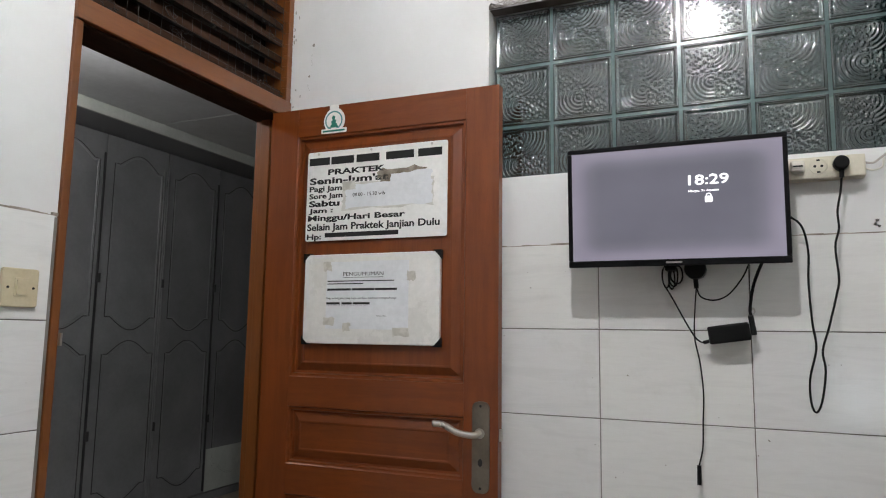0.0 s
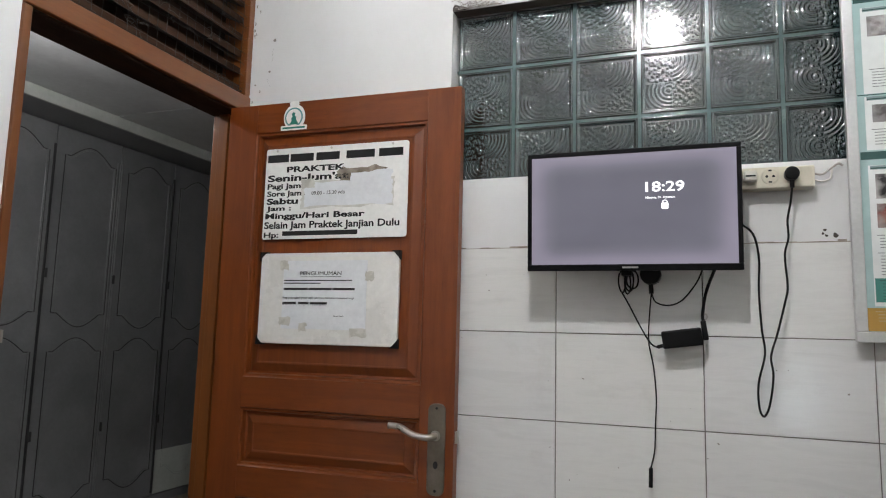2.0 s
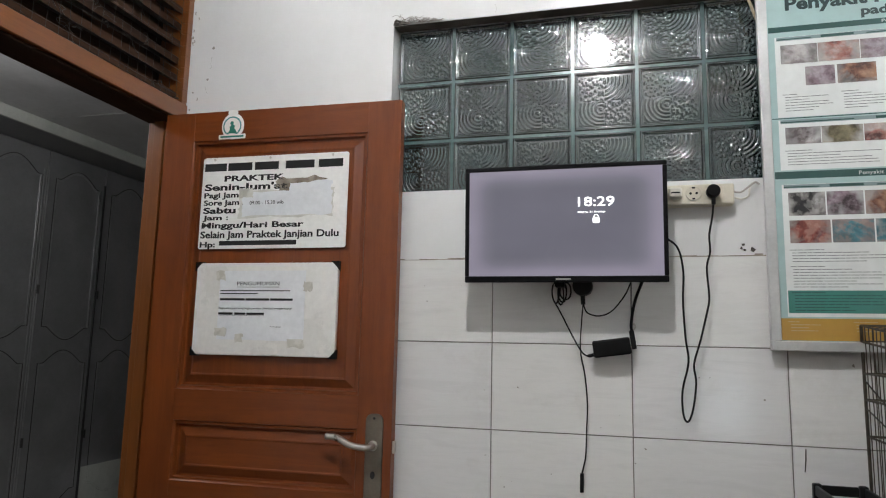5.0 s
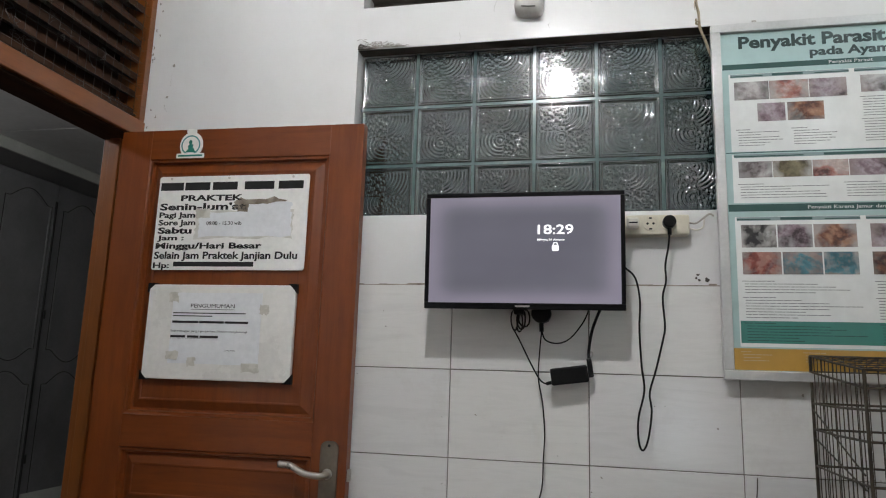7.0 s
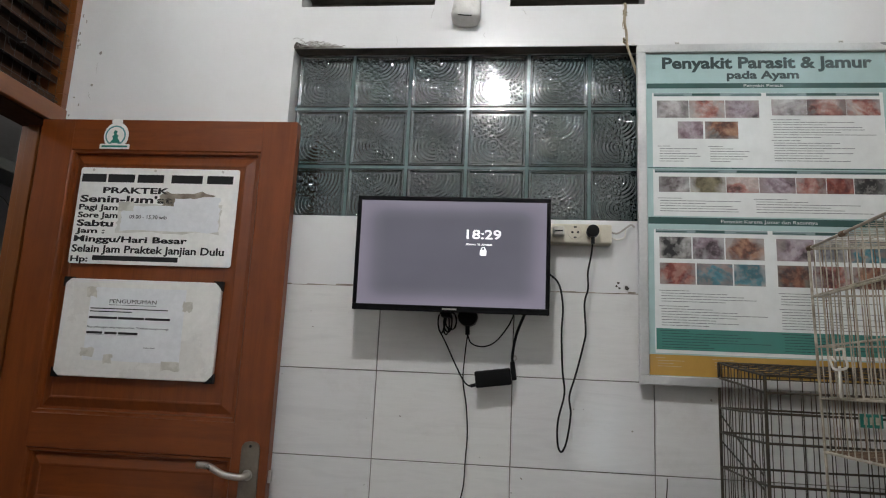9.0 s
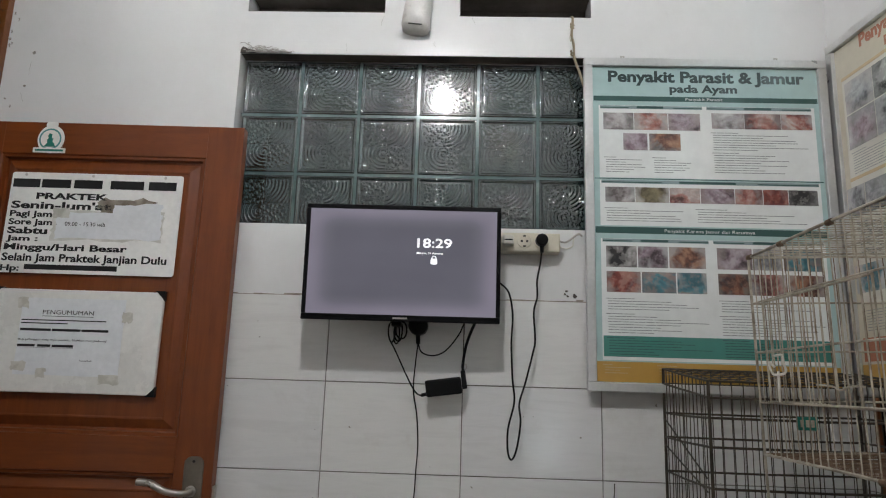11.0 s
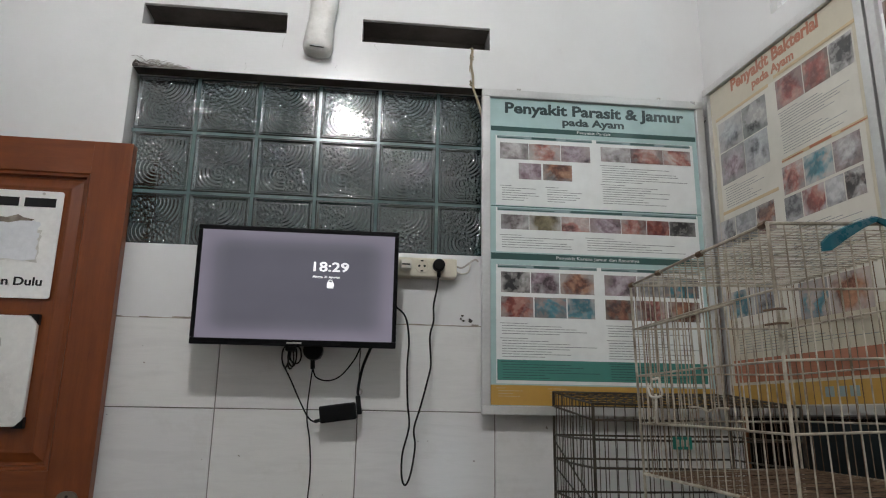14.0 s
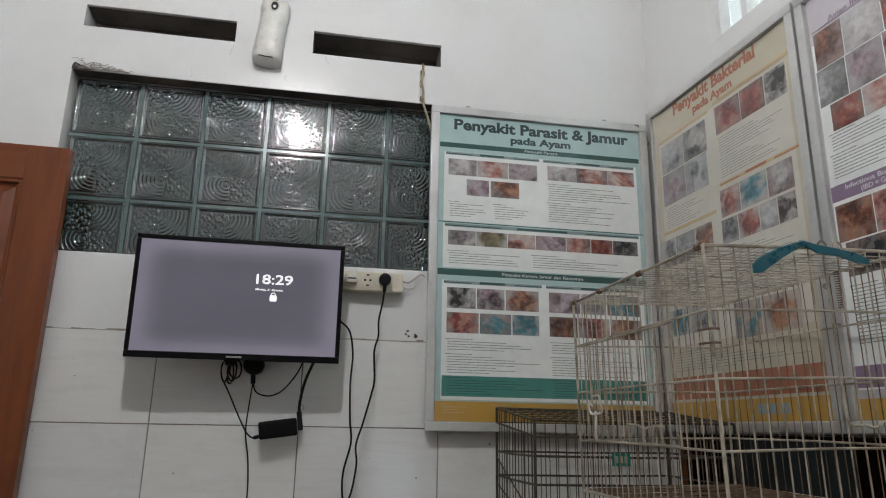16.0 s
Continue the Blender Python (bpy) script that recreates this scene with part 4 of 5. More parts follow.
for k in range(4):
    for c, d in ((1.4425, 1.5995), (1.6205, 1.7775)):
        part("window_rail", new_box(c, d, -0.1, -0.02, 0.502 + 0.192 * k, 0.522 + 0.192 * k), M_WINFRAME, sw_)
pane = part("pane", new_box(1.4425, 1.7775, -0.0115, -0.008, 0.503, 1.097), M_PANE, sw_)
pane.visible_shadow = False

# ---- power strip, plugs, adapter, cables ----
strip = thing("power_strip", pose(0, 0, 0), "cream three-way socket strip screwed to the wall", "socket strip")
part("casing", new_box(0.800, 1.013, -0.046, -0.0005, 1.7055, 1.7625, 0.004), M_CREAM, strip)
for k, sx in enumerate((0.859, 0.9075, 0.957)):
    bm = bmesh.new()
    n = 24
    rings = []
    for r, y in ((0.0215, -0.0465), (0.0205, -0.049), (0.0185, -0.049), (0.0175, -0.0475)):
        rings.append([bm.verts.new((sx + r * math.cos(2 * math.pi * i / n), y, 1.737 + r * math.sin(2 * math.pi * i / n))) for i in range(n)])
    for a, c in zip(rings, rings[1:]):
        for i in range(n):
            bm.faces.new((a[i], c[i], c[(i + 1) % n], a[(i + 1) % n]))
    sock = part("socket", bm, M_CREAM, strip)
    part("socket_face", slab(disc(sx, 1.737, 0.0175, 0.0175, 20), -0.0475, -0.0464), M_WHITEPL if k != 1 else M_CREAM, sock)
    if k == 1:
        for dx in (-0.008, 0.008):
            part("pin_hole", slab(disc(sx + dx, 1.737, 0.0036, 0.0036, 10), -0.0482, -0.0476), M_INK, sock)
        for dz in (-0.0155, 0.0155):
            part("earth_clip", new_box(sx - 0.004, sx + 0.004, -0.0495, -0.0476, 1.737 + dz - 0.002, 1.737 + dz + 0.002), M_INK, sock)
plug_w = thing("white_adapter_plug", pose(0.859, -0.049, 1.737), "small white plug sitting in the strip", "plug")
part("body", new_box(-0.016, 0.016, -0.02, -0.0, -0.013, 0.014, 0.004), M_WHITEPL, plug_w)
part("slot", new_box(-0.012, 0.012, -0.0212, -0.0202, -0.003, 0.001), M_INK, plug_w)
plug_b = thing("black_plug", pose(0.957, -0.049, 1.737), "round black mains plug in the strip", "plug")
part("body", slab(disc(0, 0.001, 0.018, 0.018, 20), -0.026, -0.0, 0.004), M_BLACKPL, plug_b)
part("neck", new_wire([(0, -0.014, -0.012), (0.0, -0.012, -0.036)], 0.006, 8), M_BLACKPL, plug_b)
part("cable", new_wire(smooth_line([(x, y * 0.1 - 0.006, z) for x, y, z in [(0, -0.012, -0.034), (-0.004, -0.003, -0.07), (-0.013, 0.012, -0.12), (-0.012, 0.024, -0.165), (-0.022, 0.028, -0.21), (-0.018, 0.026, -0.29), (-0.025, 0.024, -0.33), (-0.045, 0.022, -0.41), (-0.062, 0.026, -0.47), (-0.058, 0.026, -0.52), (-0.068, 0.026, -0.59), (-0.082, 0.026, -0.622), (-0.093, 0.026, -0.60), (-0.093, 0.028, -0.54), (-0.076, 0.03, -0.465), (-0.082, 0.032, -0.40), (-0.086, 0.03, -0.30), (-0.083, 0.028, -0.22), (-0.095, 0.02, -0.155), (-0.125, 0.0, -0.125)]], 5), 0.0028, 7), M_RUBBER, plug_b, smooth=True)
cord_w = thing("short_grey_wire", pose(1.012, -0.02, 1.735), "thin grey wire from the strip into the wall", "wire")
part("wire", new_wire(smooth_line([(0, 0, 0.01), (0.02, -0.004, 0.006), (0.04, 0.0, 0.02), (0.06, 0.008, 0.035), (0.072, 0.012, 0.03)], 5), 0.003, 6), surface("grey_wire", (0.35, 0.33, 0.3), (0.5, 0.47, 0.43), 0.6), cord_w, smooth=True)
part("loop", new_wire(smooth_line([(0.0, 0.004, -0.005), (0.02, 0.0, -0.012), (0.04, 0.0, -0.005), (0.045, 0.004, 0.02)], 5), 0.0025, 6), M_WHITEPL, cord_w, smooth=True)

tvplug = thing("television_power_plug", pose(0.603, -0.055, 1.478), "round black plug under the television", "plug")
part("body", slab(disc(0, 0, 0.028, 0.028, 22), -0.02, 0.018, 0.005), M_BLACKPL, tvplug)
part("rear_block", new_box(-0.02, 0.02, 0.018, 0.0455, -0.02, 0.03, 0.003), M_BLACKPL, tvplug)
part("neck", new_wire([(0, -0.004, -0.024), (0.001, 0.0, -0.052)], 0.0065, 8), M_BLACKPL, tvplug)
part("cable", new_wire(smooth_line([(0.001, 0.0, -0.05), (0.012, 0.01, -0.075), (0.045, 0.02, -0.083), (0.08, 0.02, -0.068), (0.115, 0.012, -0.025), (0.132, 0.0, 0.01)], 6), 0.0021, 6), M_RUBBER, tvplug, smooth=True)
part("long_cable", new_wire(smooth_line([(x, y * 0.25, z) for x, y, z in [(0.001, 0.0, -0.05), (-0.004, 0.018, -0.10), (-0.008, 0.03, -0.18), (0.004, 0.032, -0.25), (0.01, 0.034, -0.33), (0.007, 0.035, -0.40), (0.004, 0.036, -0.47), (-0.006, 0.037, -0.515)]], 6), 0.0021, 6), M_RUBBER, tvplug, smooth=True)
part("jack", new_wire([(-0.006, 0.009, -0.515), (-0.007, 0.009, -0.565)], 0.0055, 8), M_BLACKPL, tvplug, "black cable end connector")

adapter = thing("power_adapter", pose(0.681, -0.05, 1.307, 0, -8, 0), "black laptop-style power adapter hanging on its cable", "adapter")
part("body", new_box(-0.051, 0.051, -0.02, 0.0145, -0.0235, 0.0235, 0.005, 3), M_BLACKPL, adapter)
part("inlet_plug", new_box(0.052, 0.066, -0.01, 0.014, -0.012, 0.04, 0.003), M_BLACKPL, adapter)
part("inlet_cable", new_wire(smooth_line([(0.06, 0.0, 0.038), (0.062, 0.01, 0.06), (0.082, -0.01, 0.12), (0.122, -0.03, 0.19)], 6), 0.0042, 7), M_RUBBER, adapter, smooth=True)
part("output_cable", new_wire(smooth_line([(-0.051, 0.0, -0.014), (-0.068, 0.006, -0.016), (-0.085, 0.01, 0.0), (-0.105, 0.01, 0.05), (-0.125, 0.008, 0.11), (-0.14, 0.0, 0.15)], 6), 0.0022, 6), M_RUBBER, adapter, smooth=True)
part("strain_relief", new_wire([(-0.051, 0.0, -0.014), (-0.066, 0.005, -0.016)], 0.005, 8), M_BLACKPL, adapter)
bundle = thing("cable_bundle", pose(0.54, -0.06, 1.47), "looped bundle of thin black cable under the television", "cable")
for k, (dx, w_, hh_) in enumerate(((-0.012, 0.010, 0.062), (0.006, 0.012, 0.058), (0.014, 0.016, 0.05), (0.0, 0.008, 0.065))):
    loop = [(dx + w_ * math.sin(2 * math.pi * t / 14), 0.01 * math.sin(t + k) + 0.006 * k, 0.02 - hh_ * (0.5 - 0.5 * math.cos(2 * math.pi * t / 14)) - 0.0) for t in range(14)]
    part("loop", new_wire(loop, 0.0024, 6, True), M_RUBBER, bundle, smooth=True)
part("tie", new_box(-0.014, 0.014, -0.014, 0.03, 0.004, 0.018, 0.003), M_BLACKPL, bundle)
clip = thing("cable_hook", pose(0.737, -0.02, 1.366), "small steel hook in the wall holding the adapter cable", "hook")
part("screw", new_wire([(0.0, 0.019, 0.006), (0.0, -0.012, 0.006)], 0.004, 8), M_STEEL, clip)
part("clamp", new_wire([(0.006 * math.cos(radians(a)) + 0.002, -0.01, 0.008 * math.sin(radians(a))) for a in range(0, 360, 30)], 0.002, 6, True), M_STEEL, clip)
part("string", new_wire(smooth_line([(0.0, -0.01, 0.008), (-0.002, -0.02, 0.06), (0.0, -0.03, 0.12)], 4), 0.0009, 5), M_RUBBER, clip)

# wall plugs, scuffs and cobweb
# four dark screw holes, then two grey smudges on the paint
for k, (px, pz, r) in enumerate(((1.037, 1.597, 0.004), (1.040, 1.582, 0.0035), (1.061, 1.583, 0.006), (1.032, 1.588, 0.003), (-0.695, 2.342, 0.005), (-0.71, 2.225, 0.004))):
    hole = bmesh.new()
    pts = [(px + r * (1 + 0.3 * math.sin(3 * a + k)) * math.cos(a), pz + r * (1 + 0.3 * math.cos(2 * a + k)) * math.sin(a)) for a in [2 * math.pi * i / 10 for i in range(10)]]
    single("wall_mark", slab(pts, -0.0035, -0.0003, 0.001), M_DARKPLASTER if k < 4 else M_COBWEB, "mark on the painted wall, a dark screw hole or a grey smudge", "screw hole", group="screw holes")
web = thing("cobweb", pose(0, 0, 2.352), "dusty cobweb and broken plaster over the glass blocks", "cobweb")
rng = random.Random(8)
part("plaster_break", slab([(-0.012, 0.0), (0.03, -0.0), (0.05, 0.003), (0.03, 0.009), (0.012, 0.014), (-0.004, 0.022), (-0.011, 0.012)], -0.004, -0.0005), M_DARKPLASTER, web)
for k in range(46):
    x = rng.uniform(-0.012, 0.12)
    top = 0.034 * max(0.1, 1.0 - (x + 0.012) / 0.15)
    pts = [(x, -0.004, rng.uniform(0.0, top))]
    for i in range(5):
        pts.append((pts[-1][0] + rng.uniform(-0.006, 0.016), -0.003 - rng.uniform(0, 0.006), min(top, max(0.001, pts[-1][2] + rng.uniform(-0.012, 0.009)))))
    part("strand", new_wire(smooth_line(pts, 3), 0.0008, 4), M_COBWEB, web)

rng = random.Random(21)
for k, (px, pz, n) in enumerate(((-0.70, 2.31, 6), (-0.72, 2.20, 5), (0.62, 2.40, 3), (0.45, 2.49, 4), (0.74, 2.485, 4), (0.33, 2.39, 3))):
    pts = [(px, -0.0003, pz)]
    for i in range(n):
        pts.append((pts[-1][0] + rng.uniform(-0.005, 0.006), -0.0003, pts[-1][2] - rng.uniform(0.003, 0.012)))
    single("paint_crack", new_wire(pts, 0.0004, 4), M_COBWEB, "fine grey crack in the white wall paint", "crack", group="paint cracks")
for k in range(14):
    pz = rng.uniform(2.08, 2.75)
    px = WX0 + abs(rng.gauss(0, 0.018)) + 0.006
    single("grime_spot", slab(ragged(px, px + rng.uniform(0.003, 0.007), pz, pz + rng.uniform(0.004, 0.013), 0.002, 3), -0.0012, -0.0003), M_COBWEB, "grey grime spot in the wall corner", "grime", group="grime spots")

single("tile_crack", new_wire([(1.166, -0.0093, 1.056), (1.165, -0.0093, 1.03), (1.163, -0.0093, 1.012), (1.162, -0.0093, 0.998)], 0.0016, 5), M_DARKPLASTER, "short dark chip running down from a tile joint", "crack", group="paint cracks")

# ---- air freshener, rope, switch ----
fresh = thing("air_freshener", pose(0.556, 0, 2.42, 0, 5, 0), "white wall-mounted air freshener dispenser, slightly grubby", "air freshener")
bm = bmesh.new()
prof = [(0.0, 0.030, 0.030), (0.004, 0.042, 0.050), (0.02, 0.047, 0.060), (0.06, 0.045, 0.062), (0.11, 0.042, 0.063), (0.15, 0.042, 0.066), (0.18, 0.046, 0.070), (0.205, 0.045, 0.066), (0.222, 0.036, 0.048), (0.228, 0.02, 0.03)]
rings = []
for z, w, d in prof:
    ring = []
    for i in range(24):
        a = 2 * math.pi * i / 24
        ca, sa = math.cos(a), math.sin(a)
        e = 0.62
        ring.append(bm.verts.new((w * math.copysign(abs(ca) ** e, ca), -d / 2 - 0.0005 + d / 2 * math.copysign(abs(sa) ** e, sa), z)))
    rings.append(ring)
for a, c in zip(rings, rings[1:]):
    for i in range(24):
        bm.faces.new((a[i], a[(i + 1) % 24], c[(i + 1) % 24], c[i]))
bm.faces.new(list(reversed(rings[0])))
bm.faces.new(rings[-1])
part("body", bm, M_DISPENSER, fresh, smooth=True)
part("nozzle_ring", new_wire([(0.013 * math.cos(radians(a)), -0.069, 0.185 + 0.017 * math.sin(radians(a))) for a in range(0, 360, 24)], 0.002, 6, True), M_TAPE, fresh)
part("nozzle", slab(disc(0, 0.185, 0.011, 0.015, 16), -0.0705, -0.066), M_INK, fresh, "dark spray opening")
part("nozzle_tip", slab(disc(0, 0.182, 0.005, 0.005, 10), -0.0725, -0.0706), M_WHITEPL, fresh)
part("indicator", slab(disc(0.002, 0.214, 0.003, 0.003, 10), -0.058, -0.05), M_INK, fresh)
part("seam", new_wire([(-0.022, -0.0565, 0.012), (0.0, -0.0585, 0.01), (0.022, -0.0565, 0.012)], 0.0018, 5), M_INK, fresh)
rope = thing("rope", pose(1.06, 0, 2.3), "frayed old rope hanging from a vent slot", "rope")
part("strand", new_wire(smooth_line([(0.0, 0.06, 0.2), (0.0, 0.005, 0.196), (0.002, -0.008, 0.18), (-0.002, -0.009, 0.13), (0.004, -0.009, 0.09), (0.006, -0.009, 0.045), (0.02, -0.01, 0.0), (0.034, -0.011, -0.05)], 6), 0.0042, 7), M_ROPE, rope, smooth=True)
for z in (0.15, 0.055):
    part("knot", new_wire([(0.0 + 0.005 * math.cos(a), -0.009 + 0.005 * math.sin(a), z + 0.0015 * a) for a in [0.6 * i for i in range(18)]], 0.0028, 5), M_ROPE, rope)
part("frayed_end", new_wire(smooth_line([(0.0, -0.012, 0.15), (-0.008, -0.012, 0.12), (-0.006, -0.012, 0.10)], 4), 0.0012, 4), M_ROPE, rope)
switch = thing("light_switch", pose(WX0 + 0.0095, -0.977, 1.386, 0, 0, 90), "aged beige single light switch on the tiles", "light switch")
part("plate", slab(round_rect(-0.043, 0.043, -0.044, 0.044, 0.006), -0.009, -0.0002, 0.003), M_SWITCH, switch)
part("rocker_frame", slab(round_rect(-0.015, 0.017, -0.02, 0.022, 0.002), -0.0105, -0.009, 0.0008), M_SWITCH, switch)
part("rocker", slab(round_rect(-0.011, 0.013, -0.016, 0.018, 0.0015), -0.0135, -0.0105, 0.001), M_SWITCH, switch)
for dx in (-0.03, 0.03):
    part("screw", slab(disc(dx, 0, 0.003, 0.003, 10), -0.0103, -0.009), M_INK, switch)


# ---- posters ----
def poster_frame(name, m, w, h, label, base):
    p = thing(name, m, label, "poster")
    t = 0.026
    part("frame_rail", new_box(0, w, -0.022, -0.0005, 0, t, 0.002), M_ALU, p, "aluminium frame")
    part("frame_rail", new_box(0, w, -0.022, -0.0005, h - t, h, 0.002), M_ALU, p, "aluminium frame")
    part("frame_rail", new_box(0, t, -0.0222, -0.0005, t + 0.0003, h - t - 0.0003, 0.002), M_ALU, p, "aluminium frame")
    part("frame_rail", new_box(w - t, w, -0.0222, -0.0005, t + 0.0003, h - t - 0.0003, 0.002), M_ALU, p, "aluminium frame")
    sh = part("sheet", new_box(t + 0.0005, w - t - 0.0005, -0.010, -0.001, t + 0.0005, h - t - 0.0005), base, p)
    for x in (0.16 * w, 0.8 * w):
        part("hook", new_wire([(x, -0.004, h), (x, -0.006, h + 0.012), (x + 0.008, -0.006, h + 0.012), (x + 0.008, -0.004, h)], 0.003, 6), M_STEEL, p)
    return p, sh


PY = -0.0104


def field(sh, x0, x1, z0, z1, material, y=PY, name="colour_field"):
    return part(name, new_box(x0, x1, y - 0.0003, y + 0.0003, z0, z1), material, sh)


def photo(sh, x0, x1, z0, z1, kind):
    cx, cz = (x0 + x1) / 2, (z0 + z1) / 2
    ob = part("photo", new_box(x0 - cx, x1 - cx, -0.0003, 0.0003, z0 - cz, z1 - cz), PIX[kind], sh)
    ob.location = (cx, PY - 0.0011, cz)
    return ob


def small_print(sh, x0, x1, z0, z1, seed, material=None, pitch=0.0078, th=0.0019):
    """Lines of unreadable small print as bars."""
    g = random.Random(seed)
    rows, z, n = [], z1, 0
    while z > z0:
        x = x0 + (0.0 if n == 0 else 0.006)
        end = x0 + (x1 - x0) * (0.28 if n == 0 else g.uniform(0.45, 1.0))
        while x < end - 0.006:
            w = g.uniform(0.010, 0.034)
            rows.append((x, min(x + w, end), z - th, z))
            x += w + 0.0018
        z -= pitch
        n += 1
    if rows:
        part("small_print", bars(rows, PY - 0.0008, 0.0003), material or P_TEXT, sh)


def header_bar(sh, x0, x1, z, light, dark):
    field(sh, x0, x1, z - 0.004, z + 0.006, light, PY - 0.0007, "header_bar")
    field(sh, x0, x0 + 0.28 * (x1 - x0), z - 0.002, z + 0.001, dark, PY - 0.0012, "header_bar")
    field(sh, x1 - 0.28 * (x1 - x0), x1, z - 0.002, z + 0.001, dark, PY - 0.0012, "header_bar")
    field(sh, x0 + 0.36 * (x1 - x0), x0 + 0.62 * (x1 - x0), z - 0.0025, z + 0.0045, dark, PY - 0.0012, "header_text_bar")


def row_of_photos(sh, x0, x1, z0, z1, kinds, gap=0.004):
    g = random.Random(int(1000 * x0 + 977 * z0))
    ws = [g.uniform(0.85, 1.2) for _ in kinds]
    k = (x1 - x0 - gap * (len(kinds) - 1)) / sum(ws)
    x = x0
    for w, kind in zip(ws, kinds):
        photo(sh, x, x + w * k, z0, z1, kind)
        x += w * k + gap


# green poster on the tiled wall
p1, s1 = poster_frame("poster", pose(1.088, -0.033, 1.308) @ Matrix.Diagonal((0.988, 1.0, 0.988, 1.0)), 0.747, 1.030, "green and white framed poster on poultry parasites and fungi", P_MINT)
part("backing_box", new_box(0.01, 0.737, 0.0, 0.0235, 0.01, 1.02), M_BOARDDARK, p1)
field(s1, 0.045, 0.705, 0.64, 0.875, P_WHITE)
field(s1, 0.045, 0.705, 0.49, 0.632, P_WHITE)
field(s1, 0.045, 0.705, 0.09, 0.45, P_WHITE)
field(s1, 0.030, 0.717, 0.890, 0.906, P_DKGREEN)
field(s1, 0.030, 0.717, 0.466, 0.486, P_DKGREEN)
field(s1, 0.030, 0.717, 0.636, 0.6385, P_DKGREEN)
lettering("title", "Penyakit Parasit & Jamur", 0.076, 0.682, 0.955, 0.990, PY, P_DARKTXT, s1, "dark green title", 0.035)
lettering("title", "pada Ayam", 0.266, 0.474, 0.921, 0.945, PY, P_DARKTXT, s1, "dark green title", 0.035)
lettering("section_title", "Penyakit Parasit", 0.314, 0.427, 0.8935, 0.9025, PY - 0.0006, P_WHITETXT, s1)
lettering("section_title", "Penyakit Karena Jamur dan Racunnya", 0.235, 0.502, 0.471, 0.481, PY - 0.0006, P_WHITETXT, s1)
header_bar(s1, 0.05, 0.363, 0.868, P_GREYBLUE, P_DKGREEN)
header_bar(s1, 0.377, 0.695, 0.868, P_GREYBLUE, P_DKGREEN)
header_bar(s1, 0.05, 0.70, 0.626, P_GREYBLUE, P_DKGREEN)
header_bar(s1, 0.05, 0.363, 0.443, P_GREYBLUE, P_DKGREEN)
header_bar(s1, 0.377, 0.70, 0.443, P_GREYBLUE, P_DKGREEN)
row_of_photos(s1, 0.059, 0.355, 0.795, 0.850, ["pale", "flesh", "mauve"], 0.002)
row_of_photos(s1, 0.119, 0.293, 0.729, 0.783, ["mauve", "rust"], 0.006)
row_of_photos(s1, 0.391, 0.695, 0.803, 0.853, ["pale", "flesh", "flesh"], 0.001)
row_of_photos(s1, 0.061, 0.694, 0.563, 0.610, ["pale", "olive", "flesh", "mauve", "flesh", "red", "dark"], 0.002)
row_of_photos(s1, 0.060, 0.352, 0.363, 0.427, ["dark", "mauve", "rust"])
row_of_photos(s1, 0.060, 0.352, 0.288, 0.350, ["red", "teal", "teal"])
row_of_photos(s1, 0.386, 0.69, 0.363, 0.427, ["mauve", "grey", "teal"])
row_of_photos(s1, 0.386, 0.69, 0.288, 0.350, ["rust", "flesh", "rust"])
small_print(s1, 0.059, 0.19, 0.655, 0.706, 1)
small_print(s1, 0.205, 0.355, 0.655, 0.706, 2)
small_print(s1, 0.387, 0.68, 0.735, 0.79, 3)
small_print(s1, 0.387, 0.68, 0.655, 0.725, 4)
small_print(s1, 0.058, 0.30, 0.50, 0.545, 5)
small_print(s1, 0.33, 0.66, 0.50, 0.545, 6)
small_print(s1, 0.057, 0.355, 0.235, 0.27, 7)
small_print(s1, 0.057, 0.355, 0.17, 0.225, 8)
small_print(s1, 0.386, 0.69, 0.235, 0.27, 9)
small_print(s1, 0.386, 0.69, 0.17, 0.225, 10)
field(s1, 0.048, 0.70, 0.100, 0.160, P_GREEN, PY - 0.0007)
small_print(s1, 0.058, 0.36, 0.108, 0.155, 11, P_DKGREEN)
small_print(s1, 0.39, 0.69, 0.108, 0.155, 12, P_DKGREEN)
field(s1, 0.028, 0.719, 0.028, 0.086, P_YELLOW, PY - 0.0001)
small_print(s1, 0.045, 0.14, 0.05, 0.078, 13, P_TAN)
small_print(s1, 0.2, 0.40, 0.05, 0.078, 14, P_TAN)


def east(u0, z):
    return pose(WX1 + 0.0875 * u0 - 0.0105, -u0, z, 0, 0, -85)


# cream poster on the side wall
p2, s2 = poster_frame("poster", east(0.034, 1.318), 0.672, 1.057, "cream framed poster on bacterial poultry diseases", P_CREAM)
q = 0.034


def v2(z):
    return z - 1.318


field(s2, 0.05, 0.625, 0.25, v2(2.245), P_PALE)
lettering("title", "Penyakit Bakterial", 0.175 - q, 0.556 - q, v2(2.308), v2(2.345), PY, P_REDTXT, s2, "red-brown title", 0.035)
lettering("title", "pada Ayam", 0.274 - q, 0.456 - q, v2(2.270), v2(2.296), PY, P_REDTXT, s2, "red-brown title", 0.035)
header_bar(s2, 0.05, 0.31, v2(2.243), P_TAN, P_TAN)
header_bar(s2, 0.335, 0.635, v2(2.255), P_TAN, P_TAN)
header_bar(s2, 0.335, 0.635, v2(2.0), P_TAN, P_ORANGE)
header_bar(s2, 0.05, 0.31, v2(1.93), P_TAN, P_TAN)
row_of_photos(s2, 0.095 - q, 0.327 - q, v2(2.128), v2(2.226), ["grey", "dark"], 0.003)
row_of_photos(s2, 0.095 - q, 0.322 - q, v2(2.02), v2(2.124), ["mauve", "grey"], 0.003)
